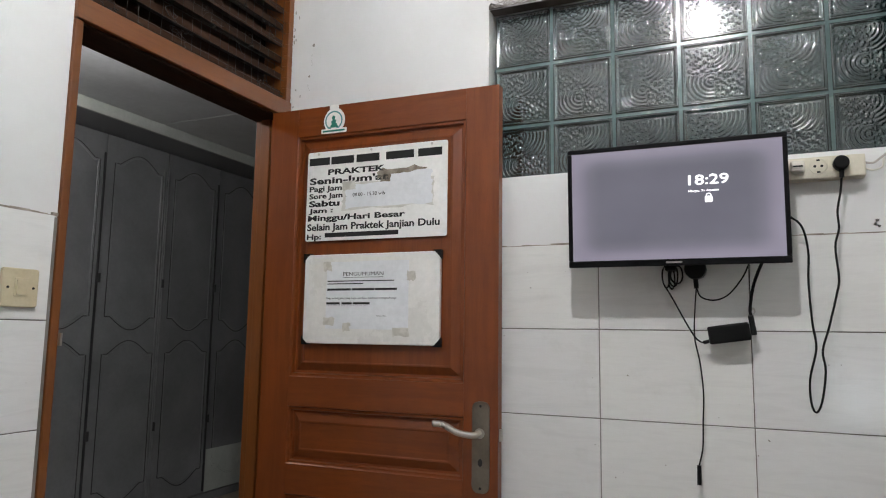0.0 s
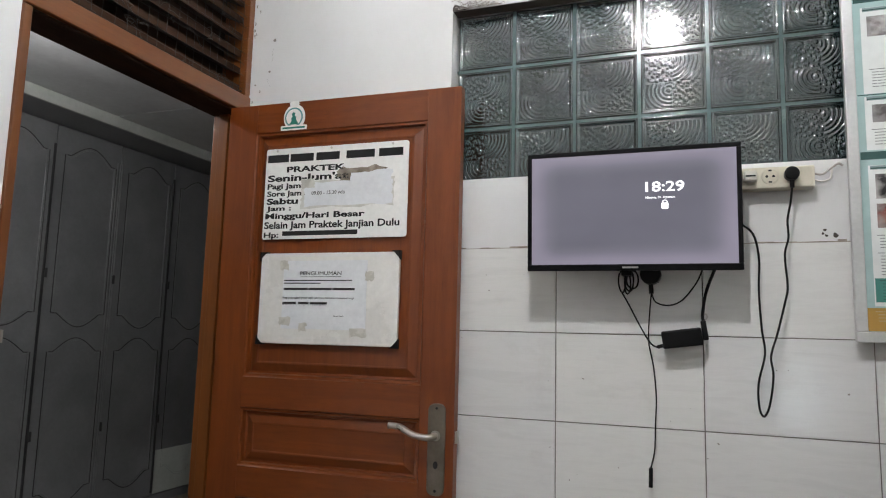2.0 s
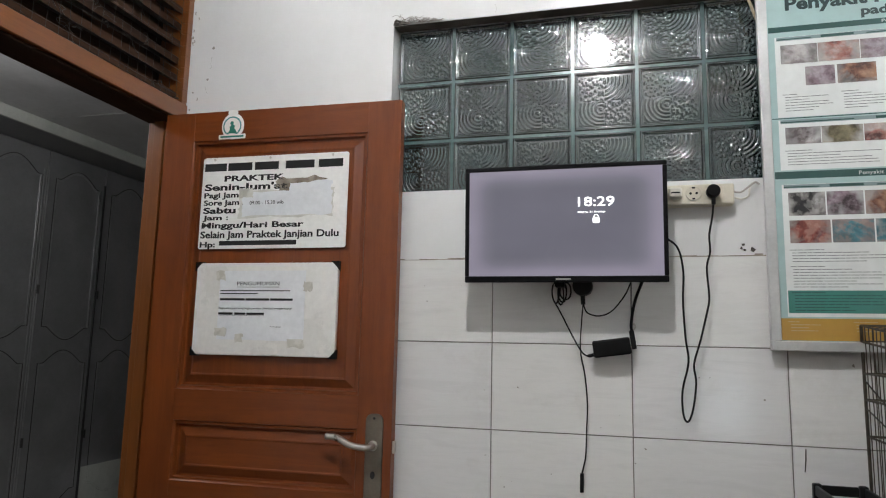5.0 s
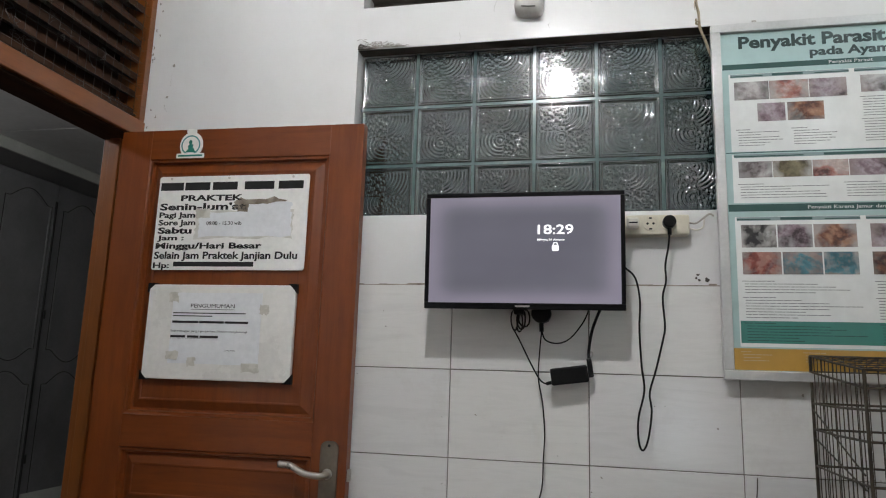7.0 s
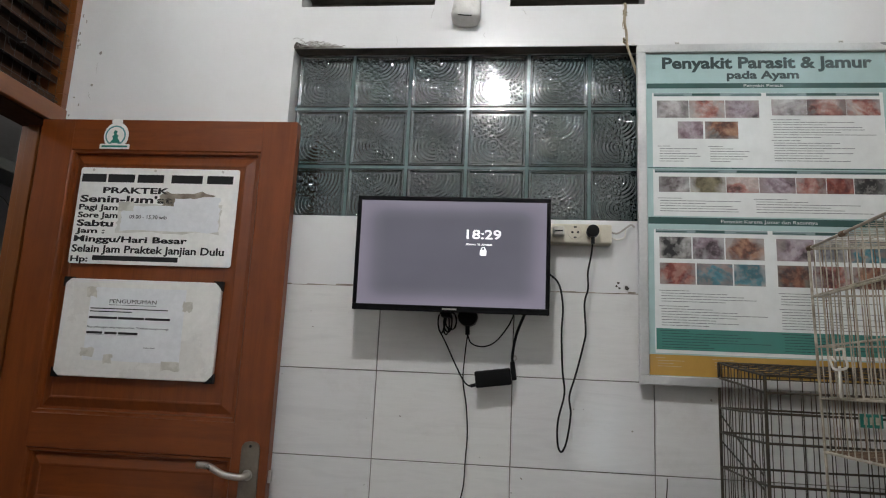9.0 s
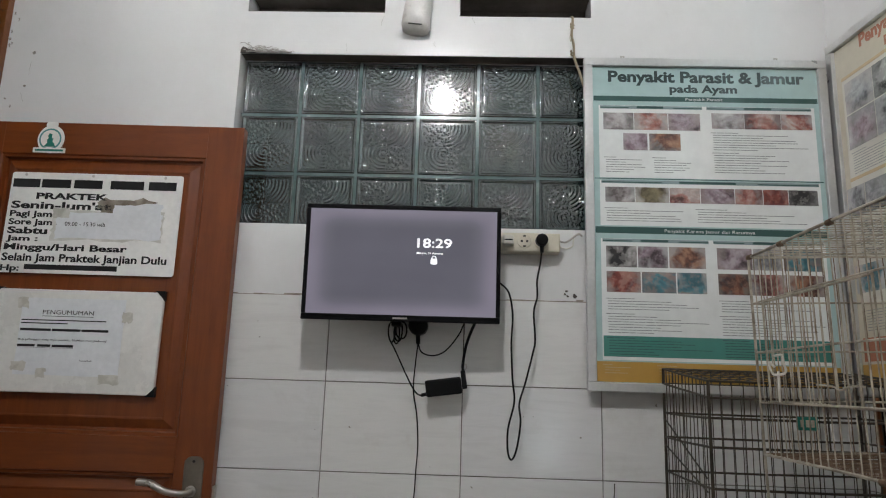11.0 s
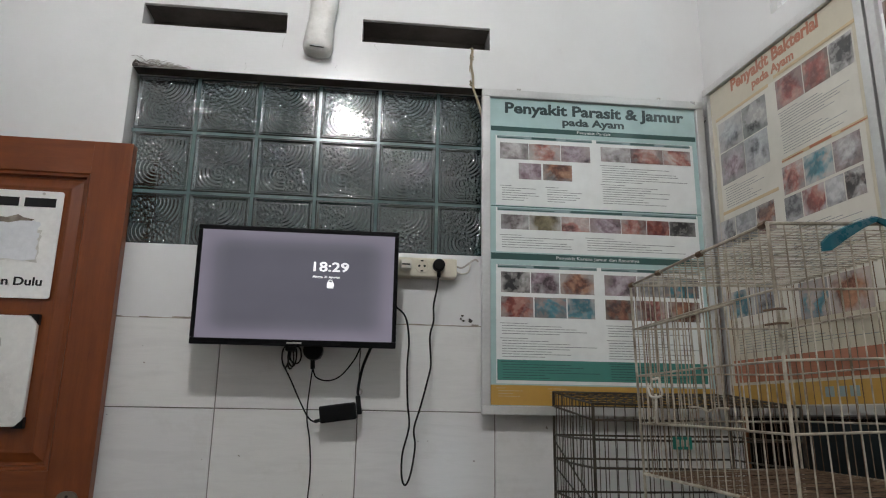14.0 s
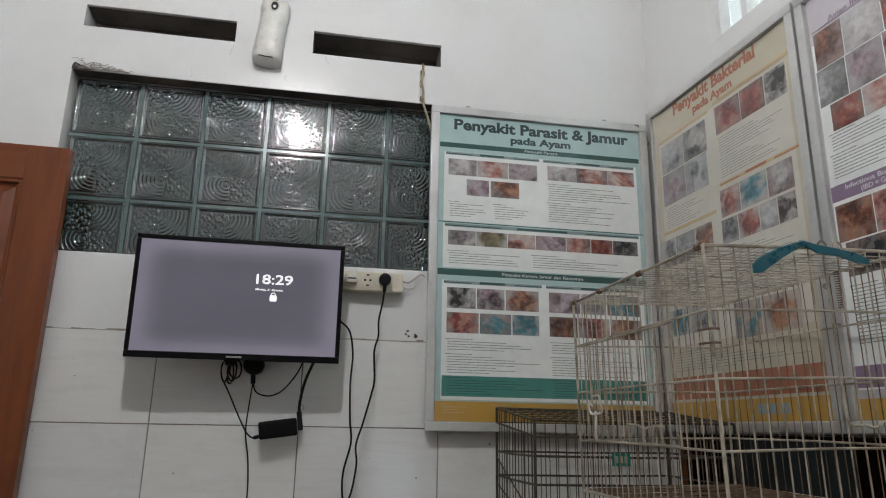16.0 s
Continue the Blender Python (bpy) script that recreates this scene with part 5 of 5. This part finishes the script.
row_of_photos(s2, 0.374 - q, 0.655 - q, v2(2.152), v2(2.238), ["red", "red", "dark"], 0.004)
row_of_photos(s2, 0.366 - q, 0.642 - q, v2(1.903), v2(1.983), ["flesh", "teal", "pale"], 0.004)
row_of_photos(s2, 0.362 - q, 0.640 - q, v2(1.825), v2(1.895), ["grey", "red", "grey", "dark"], 0.004)
row_of_photos(s2, 0.065 - q, 0.32 - q, v2(1.82), v2(1.908), ["grey", "grey", "rust"], 0.004)
row_of_photos(s2, 0.38 - q, 0.62 - q, v2(1.56), v2(1.655), ["teal", "rust"], 0.005)
row_of_photos(s2, 0.07 - q, 0.30 - q, v2(1.60), v2(1.68), ["teal", "grey"], 0.005)
small_print(s2, 0.065, 0.29, v2(1.945), v2(2.008), 21)
small_print(s2, 0.34, 0.615, v2(2.085), v2(2.14), 22)
small_print(s2, 0.34, 0.615, v2(2.015), v2(2.075), 23)
small_print(s2, 0.06, 0.29, v2(1.70), v2(1.80), 24)
small_print(s2, 0.34, 0.61, v2(1.67), v2(1.81), 25)
small_print(s2, 0.06, 0.61, v2(1.49), v2(1.55), 26)
field(s2, 0.04, 0.632, v2(1.41), v2(1.475), P_ORANGE, PY - 0.0007)
small_print(s2, 0.05, 0.60, v2(1.417), v2(1.468), 27, P_REDTXT)
field(s2, 0.028, 0.644, 0.028, v2(1.402), P_YELLOW, PY - 0.0001)
for k in range(3):
    field(s2, 0.40 + 0.04 * k, 0.43 + 0.04 * k, 0.045, 0.07, P_GREYBLUE, PY - 0.0008, "plain_logo")

# lilac poster beside it
p3, s3 = poster_frame("poster", east(0.712, 1.318), 0.672, 1.057, "lilac framed poster on viral poultry diseases", P_LILAC)
q = 0.712
field(s3, 0.03, 0.64, 0.09, v2(2.225), P_WHITE)
for k in range(3):
    field(s3, 0.16 + 0.13 * k, 0.27 + 0.13 * k, v2(2.31), v2(2.34), P_PURPLE, PY - 0.0004, "title_bar")
field(s3, 0.035, 0.32, v2(2.257), v2(2.259), P_PURPLE, PY - 0.0007)
lettering("section_title", "Avian Influenza", 0.085, 0.235, v2(2.262), v2(2.276), PY, P_PURPLE, s3)
row_of_photos(s3, 0.038, 0.30, v2(2.155), v2(2.25), ["rust", "pale", "red"], 0.003)
row_of_photos(s3, 0.034, 0.30, v2(2.06), v2(2.152), ["grey", "mauve", "flesh"], 0.003)
row_of_photos(s3, 0.06, 0.25, v2(1.99), v2(2.056), ["red", "flesh"], 0.003)
row_of_photos(s3, 0.34, 0.62, v2(2.1), v2(2.2), ["grey", "flesh"], 0.003)
small_print(s3, 0.045, 0.30, v2(1.945), v2(1.985), 31)
small_print(s3, 0.04, 0.30, v2(1.875), v2(1.935), 32)
field(s3, 0.03, 0.635, v2(1.825), v2(1.862), P_PURPLE, PY - 0.0007)
lettering("section_title", "Infectious Bursal Disease", 0.07, 0.27, v2(1.846), v2(1.857), PY - 0.001, P_WHITETXT, s3)
lettering("section_title", "(IBD = Gumboro)", 0.11, 0.23, v2(1.830), v2(1.841), PY - 0.001, P_WHITETXT, s3)
row_of_photos(s3, 0.035, 0.30, v2(1.73), v2(1.815), ["rust", "flesh", "mauve"], 0.003)
row_of_photos(s3, 0.05, 0.30, v2(1.65), v2(1.726), ["dark", "mauve"], 0.003)
small_print(s3, 0.045, 0.30, v2(1.5), v2(1.63), 33)
small_print(s3, 0.34, 0.62, v2(1.5), v2(2.05), 34)
field(s3, 0.03, 0.64, v2(1.412), v2(1.458), P_PURPLE, PY - 0.0007)
field(s3, 0.028, 0.644, 0.028, v2(1.39), P_YELLOW, PY - 0.0001)


# ---- cages ----
def wires(cage, name, mat, starts_ends, r, n=5):
    for a, b in starts_ends:
        d = (Vector(b) - Vector(a))
        g = random.Random(int(abs(a[0] * 7919 + a[1] * 104729 + a[2] * 1299709) * 100))
        mid = Vector(a) + d * 0.5 + Vector((g.uniform(-1, 1), g.uniform(-1, 1), g.uniform(-1, 1))) * 0.0016
        part(name, new_wire([a, mid, b], r, n), mat, cage)


CX0, CX1, CY0, CY1, CZ0, CZ1 = 1.392, 1.79, -1.037, -0.43, 1.17, 1.62
LEAN = pose(1.404, -1.019, 1.622, 0.6, -1.6, -0.2) @ pose(-1.392, 1.037, -1.62)
cage = thing("wire_cage", LEAN, "white coated wire animal cage with rust spots, on a wooden stand", "cage", group="cages")
corners = [(CX0, CY0), (CX1, CY0), (CX1, CY1), (CX0, CY1)]
for x, y in corners:
    part("corner_post", new_wire([(x, y, CZ0 - 0.16), (x, y, CZ1)], 0.0032, 7), M_CAGE, cage)
for z in (CZ0, 1.284, 1.397, 1.510, CZ1):
    for (xa, ya), (xb, yb) in zip(corners, corners[1:] + corners[:1]):
        k = 0.0033 if z in (CZ0, CZ1) else 0.0022
        part("rail", new_wire([(xa, ya, z), ((xa + xb) / 2, (ya + yb) / 2, z + 0.002), (xb, yb, z)], k, 6), M_CAGE, cage)
NY, NX = 22, 14
lines = []
for i in range(1, NY):
    y = CY0 + (CY1 - CY0) * i / NY
    lines.append(((CX0, y, CZ0), (CX0, y, CZ1)))
for i in range(1, NX):
    x = CX0 + (CX1 - CX0) * i / NX
    lines.append(((x, CY0, CZ0), (x, CY0, CZ1)))
wires(cage, "upright", M_CAGE, lines, 0.0014)
lines = [((CX1, CY0 + (CY1 - CY0) * i / NY, CZ0), (CX1, CY0 + (CY1 - CY0) * i / NY, CZ1)) for i in range(1, NY)]
lines += [((CX0 + (CX1 - CX0) * i / NX, CY1, CZ0), (CX0 + (CX1 - CX0) * i / NX, CY1, CZ1)) for i in range(1, NX)]
wires(cage, "rusty_upright", M_RUST, lines, 0.0011)
lines = []
for i in range(1, 30):
    y = CY0 + (CY1 - CY0) * i / 30
    lines.append(((CX0, y, CZ1 - 0.004), (CX1, y, CZ1 - 0.004)))
for i in range(1, 5):
    x = CX0 + (CX1 - CX0) * i / 5
    lines.append(((x, CY0, CZ1 - 0.001), (x, CY1, CZ1 - 0.001)))
wires(cage, "grid_wire", M_CAGE, lines, 0.0012)
lines = [((CX0, CY0 + (CY1 - CY0) * i / 30, CZ0 + 0.004), (CX1, CY0 + (CY1 - CY0) * i / 30, CZ0 + 0.004)) for i in range(1, 30)]
lines += [((CX0 + (CX1 - CX0) * i / 5, CY0, CZ0 + 0.001), (CX0 + (CX1 - CX0) * i / 5, CY1, CZ0 + 0.001)) for i in range(1, 5)]
wires(cage, "floor_wire", M_RUST, lines, 0.0012)
gate = part("door", new_wire([(CX0 - 0.006, -0.50, 1.287), (CX0 - 0.006, -0.92, 1.287), (CX0 - 0.006, -0.92, 1.505), (CX0 - 0.006, -0.50, 1.505)], 0.0028, 6, True), M_CAGE, cage, "hinged wire door")
for k in range(1, 12):
    y = -0.50 - 0.035 * k
    part("door_wire", new_wire([(CX0 - 0.006, y, 1.287), (CX0 - 0.007, y, 1.40), (CX0 - 0.006, y, 1.505)], 0.0016, 5), M_CAGE, gate)
latch = part("latch", new_wire(smooth_line([(CX0 - 0.012, -0.545, 1.362), (CX0 - 0.016, -0.53, 1.372), (CX0 - 0.014, -0.535, 1.35), (CX0 - 0.018, -0.565, 1.345), (CX0 - 0.014, -0.60, 1.35), (CX0 - 0.018, -0.598, 1.372), (CX0 - 0.012, -0.585, 1.366), (CX0 - 0.012, -0.585, 1.385), (CX0 - 0.012, -0.55, 1.385)], 4), 0.0026, 6), M_WHITEPL, cage, "white bent wire latch")
part("latch_tail", new_wire(smooth_line([(CX0 - 0.014, -0.565, 1.352), (CX0 - 0.018, -0.572, 1.32), (CX0 - 0.016, -0.566, 1.292), (CX0 - 0.012, -0.556, 1.30), (CX0 - 0.012, -0.56, 1.345)], 4), 0.0026, 6), M_WHITEPL, cage)
part("hook_wire", new_wire(smooth_line([(CX0 - 0.004, -0.70, 1.325), (CX0 - 0.006, -0.76, 1.322), (CX0 - 0.008, -0.79, 1.316), (CX0 - 0.006, -0.82, 1.322), (CX0 - 0.004, -0.86, 1.322)], 4), 0.002, 5), M_CAGE, cage)
part("side_handle", new_wire(smooth_line([(1.615, CY0 - 0.005, 1.40), (1.612, CY0 - 0.008, 1.36), (1.617, CY0 - 0.008, 1.325), (1.645, CY0 - 0.008, 1.322), (1.665, CY0 - 0.008, 1.318), (1.685, CY0 - 0.008, 1.328), (1.74, CY0 - 0.006, 1.33)], 4), 0.0024, 6), M_CAGE, cage)
spring = [(1.652 + 0.005 * math.cos(a * 0.9), CY0 + 0.012 + 0.005 * math.sin(a * 0.9), 1.585 - 0.0006 * a) for a in range(110)]
part("spring", new_wire(spring, 0.001, 4), M_RUST, cage, "small rusty coil spring")
for k, (x, y, z) in enumerate(((1.618, CY0, CZ1), (1.648, CY0, CZ1))):
    part("curl", new_wire([(x + 0.011 * math.cos(a), y - 0.002 * a, z + 0.004 + 0.010 * math.sin(a)) for a in [0.45 * i for i in range(13)]], 0.0018, 5), M_CAGE, cage)
for x, y, z in ((CX0, CY0 + 0.012, CZ1), (CX0, -0.60, CZ1), (CX0, CY1 - 0.008, CZ1), (CX0, -0.80, CZ1), (CX0, CY0 + 0.16, CZ0)):
    part("joint_wrap", new_wire([(x, y - 0.009, z), (x, y + 0.009, z)], 0.0062, 7), M_RUST, cage, "dark rusted joint")
for z in (1.455, 1.478):
    part("post_clip", new_wire([(CX0 - 0.012, CY0 + 0.02, z), (CX0 - 0.004, CY0 - 0.006, z), (CX0 + 0.012, CY0 - 0.004, z)], 0.002, 5), M_RUST, cage)

strap = thing("teal_strap", LEAN, "teal plastic strap draped over the cage edge", "strap")


def ribbon(pts, widths, tk):
    bm = bmesh.new()
    prev = None
    for (x, y, z), w in zip(pts, widths):
        q4 = [bm.verts.new((x, y, z + w / 2)), bm.verts.new((x, y - tk, z + w / 2 - 0.002)), bm.verts.new((x, y - tk, z - w / 2)), bm.verts.new((x, y, z - w / 2))]
        if prev:
            for k in range(4):
                bm.faces.new((prev[k], prev[(k + 1) % 4], q4[(k + 1) % 4], q4[k]))
        else:
            bm.faces.new(q4)
        prev = q4
    bm.faces.new(list(reversed(prev)))
    bmesh.ops.recalc_face_normals(bm, faces=bm.faces[:])
    return bm


part("strap_arm", ribbon([(1.472, CY0 - 0.012, 1.578), (1.486, CY0 - 0.014, 1.585), (1.52, CY0 - 0.012, 1.604), (1.555, CY0 - 0.01, 1.620), (1.578, CY0 - 0.008, 1.628)], [0.015, 0.027, 0.021, 0.014, 0.010], 0.004), M_TEAL, strap)
part("strap_arm", ribbon([(1.579, CY0 - 0.008, 1.628), (1.60, CY0 - 0.010, 1.618), (1.64, CY0 - 0.012, 1.612), (1.672, CY0 - 0.012, 1.604), (1.696, CY0 - 0.012, 1.598)], [0.010, 0.016, 0.015, 0.018, 0.011], 0.004), M_TEAL, strap)
part("strap_loop", new_wire([(1.579, CY0 - 0.008, 1.629), (1.579, CY0 + 0.0, 1.632), (1.579, CY0 + 0.008, 1.626)], 0.0035, 6), M_TEAL, strap)

DX0, DX1, DY0, DY1, DZ0, DZB, DZF = 1.30, 1.83, -0.405, -0.05, 0.80, 1.376, 1.338
dark = thing("wire_cage", pose(0, 0, 0), "dull dark wire cage with a sagging top, behind the white one", "cage", group="cages")


def top_at(y):
    return DZF + (DZB - DZF) * (y - DY0) / (DY1 - DY0)


dc = [(DX0, DY0), (DX1, DY0), (DX1, DY1), (DX0, DY1)]
for x, y in dc:
    part("corner_post", new_wire([(x, y, DZ0), (x, y, top_at(y))], 0.004, 7), M_CAGEDARK, dark)
for z in (DZ0, 0.95, 1.10, 1.19, 1.255, None):
    for (xa, ya), (xb, yb) in zip(dc, dc[1:] + dc[:1]):
        za, zb = (top_at(ya), top_at(yb)) if z is None else (z, z)
        part("rail", new_wire([(xa, ya, za), ((xa + xb) / 2, (ya + yb) / 2, (za + zb) / 2 - 0.002), (xb, yb, zb)], 0.0029, 6), M_CAGEDARK, dark)
lines = []
for i in range(1, 13):
    y = DY0 + (DY1 - DY0) * i / 13
    lines += [((DX0, y, DZ0), (DX0, y, top_at(y))), ((DX1, y, DZ0), (DX1, y, top_at(y)))]
    if i % 2 == 0:
        lines.append(((DX0, y, top_at(y)), (DX1, y, top_at(y))))
for i in range(1, 20):
    x = DX0 + (DX1 - DX0) * i / 20
    lines += [((x, DY0, DZ0), (x, DY0, DZF)), ((x, DY1, DZ0), (x, DY1, DZB)), ((x, DY0, DZF), (x, DY1, DZB))]
wires(dark, "upright", M_CAGEDARK, lines, 0.0013)
lines = [((DX0, DY0, 1.30), (DX1, DY0, 1.30)), ((DX0, DY1, 1.335), (DX1, DY1, 1.335)), ((DX0, DY0, 1.30), (DX0, DY1, 1.335))]
wires(dark, "brace", M_CAGEDARK, lines, 0.003)
part("brace", new_wire([(DX0 - 0.003, -0.06, 1.24), (DX0 - 0.003, -0.38, 1.12)], 0.002, 5), M_CAGEDARK, dark)
part("brace", new_wire([(DX0 - 0.003, -0.06, 1.17), (DX0 - 0.003, -0.38, 1.09)], 0.002, 5), M_CAGEDARK, dark)
tag = thing("green_tag", pose(1.516, DY0 - 0.004, 1.248), "small green plastic tag wired to the dark cage", "tag")
part("plate", new_box(-0.024, 0.024, -0.003, 0.0, -0.014, 0.016, 0.002), M_GREENPL, tag)
for k in range(3):
    part("mark_bar", new_box(-0.016 + 0.012 * k, -0.009 + 0.012 * k, -0.0045, -0.0032, -0.007, 0.009), M_CAGE, tag)


def stand(name, x0, x1, y0, y1, top, label):
    t = thing(name, pose(0, 0, 0), label, "stand")
    part("top", new_box(x0, x1, y0, y1, top - 0.025, top, 0.003), M_TABLE, t)
    for x in (x0 + 0.02, x1 - 0.06):
        for y in (y0 + 0.02, y1 - 0.06):
            part("leg", new_box(x, x + 0.04, y, y + 0.04, 0.0, top - 0.0255, 0.003), M_TABLE, t)
    part("stretcher", new_box(x0 + 0.0605, x1 - 0.0605, y0 + 0.025, y0 + 0.045, 0.2, 0.24), M_TABLE, t)
    return t


stand("wooden_stand", 1.385, 1.795, -1.042, -0.432, CZ0 - 0.170, "brown wooden stand under the white cage")
stand("wooden_bench", DX0, DX1, DY0, DY1, DZ0 - 0.0045, "brown wooden bench under the dark cage")
# added board; its near-black also stands for the shadow under the posters
lean = thing("dark_board", pose(WX1 + 0.0875 * 0.10 - 0.013, -0.10, 0, 0, 0, -85), "near-black board added against the tiles, dark also for the shadow under the posters", "board")
part("panel", new_box(0.022, 1.5, -0.014, -0.0005, 0.0, 1.312, 0.002), M_BOARDDARK, lean)
part("glass_pane", new_box(0.20, 0.62, -0.0165, -0.0145, 1.125, 1.30, 0.001), surface("dark_teal_glass", (0.0015, 0.005, 0.006), (0.0025, 0.009, 0.011), 0.5, bump=0.0), lean, "dark teal glass pane")
part("edge_strip", new_box(0.0, 0.0215, -0.018, -0.0005, 0.0, 1.313, 0.002), M_FRAME, lean, "orange-brown edge strip")
part("ledge", new_box(0.022, 1.5, -0.022, -0.0145, 1.10, 1.115, 0.002), M_FRAME, lean, "orange-brown ledge strip")

def crate(z0):
    t = thing("plastic_crate", pose(1.168, -0.31, z0), "black slatted plastic crate in a stack beside the cages", "crate", group="crates")
    w, d, h = 0.125, 0.27, 0.326
    for x in (0.0, w - 0.02):
        for y in (0.0, d - 0.02):
            part("corner_post", new_box(x, x + 0.02, y, y + 0.02, 0.0, h, 0.004), M_BLACKPL, t)
    for z in (0.0, 0.105, 0.21, h - 0.03):
        part("slat", new_box(0.0205, w - 0.0205, 0.003, 0.011, z + 0.002, z + 0.026, 0.002), M_BLACKPL, t)
        part("slat", new_box(0.0205, w - 0.0205, d - 0.011, d - 0.003, z + 0.002, z + 0.026, 0.002), M_BLACKPL, t)
        part("slat", new_box(0.003, 0.011, 0.0205, d - 0.0205, z + 0.002, z + 0.026, 0.002), M_BLACKPL, t)
        part("slat", new_box(w - 0.011, w - 0.003, 0.0205, d - 0.0205, z + 0.002, z + 0.026, 0.002), M_BLACKPL, t)
    part("base", new_box(0.012, w - 0.012, 0.012, d - 0.012, 0.0, 0.008), M_BLACKPL, t)
    return t


base_crate = crate(0.0)
for k in (1, 2):
    copy_thing(base_crate, pose(1.168, -0.31, 0.3265 * k))

# ---- wall tiles ----
def tile_mesh(w, h):
    bm = new_box(0, w, -0.0085, -0.0035, 0, h)
    front = [e for e in bm.edges if all(v.co.y < -0.008 for v in e.verts)]
    bmesh.ops.bevel(bm, geom=front, offset=0.0012, segments=1, affect="EDGES")
    me = bpy.data.meshes.new("tile")
    bm.to_mesh(me)
    bm.free()
    me.materials.append(M_TILE)
    return me


tile_cache = {}


def lay_tiles(name, m, x0, x1, joint, label):
    wallset = thing(name, m, label, "wall tiles", kind="structure")
    g = random.Random(5)
    a = joint - TILE_W * math.ceil((joint - x0) / TILE_W)
    while a < x1 - 0.003:
        lo, hi = max(a, x0), min(a + TILE_W, x1)
        for r in range(7):
            zt = TILE_TOP - TILE_H * r
            zb = max(zt - TILE_H, 0.002)
            w, h = round(hi - lo - 0.0025, 4), round(zt - zb - 0.0025, 4)
            if w < 0.01 or h < 0.01:
                continue
            if (w, h) not in tile_cache:
                tile_cache[w, h] = tile_mesh(w, h)
            t = new("tile", tile_cache[w, h])
            t.parent = wallset
            t.location = (lo + 0.0016, -g.uniform(0, 0.0005), zb + 0.0016)
        a += TILE_W
    return wallset


lay_tiles("wall_tiles_north", pose(0, 0, 0), WX0 + 0.002, WX1 - 0.012, 0.3338, "pale grey-white ceramic wall tiles with dark joints")
lay_tiles("wall_tiles_west", pose(WX0, 0, 0, 0, 0, 90), YB + 0.01, -0.891, -0.9, "pale grey-white ceramic wall tiles with dark joints")
lay_tiles("wall_tiles_east", pose(WX1, 0, 0, 0, 0, -85), 0.012, 5.1, 0.3, "pale grey-white ceramic wall tiles with dark joints")

# grimy mortar edge along the top of the tiles
g = random.Random(12)


def grime_edge(name, m, x0, x1):
    bm = bmesh.new()
    x = x0
    while x < x1:
        w = g.uniform(0.012, 0.05)
        h = g.uniform(0.0005, 0.0035) if g.random() < 0.85 else g.uniform(0.004, 0.008)
        box(bm, x, min(x + w, x1), -0.0078, -0.0006, TILE_TOP - 0.0014, TILE_TOP + h)
        x += w
    single(name, bm, M_EDGE, "thin grimy mortar edge over the wall tiles", "mortar edge", m=m, kind="structure")


M_EDGE = surface("brownish_mortar", (0.16, 0.125, 0.095), (0.5, 0.46, 0.4), 0.9, scale=14, fine=120, bump=0.4)
grime_edge("trim_north", pose(0, 0, 0), WX0 + 0.003, WX1 - 0.012)
grime_edge("trim_west", pose(WX0, 0, 0, 0, 0, 90), YB + 0.02, -0.892)
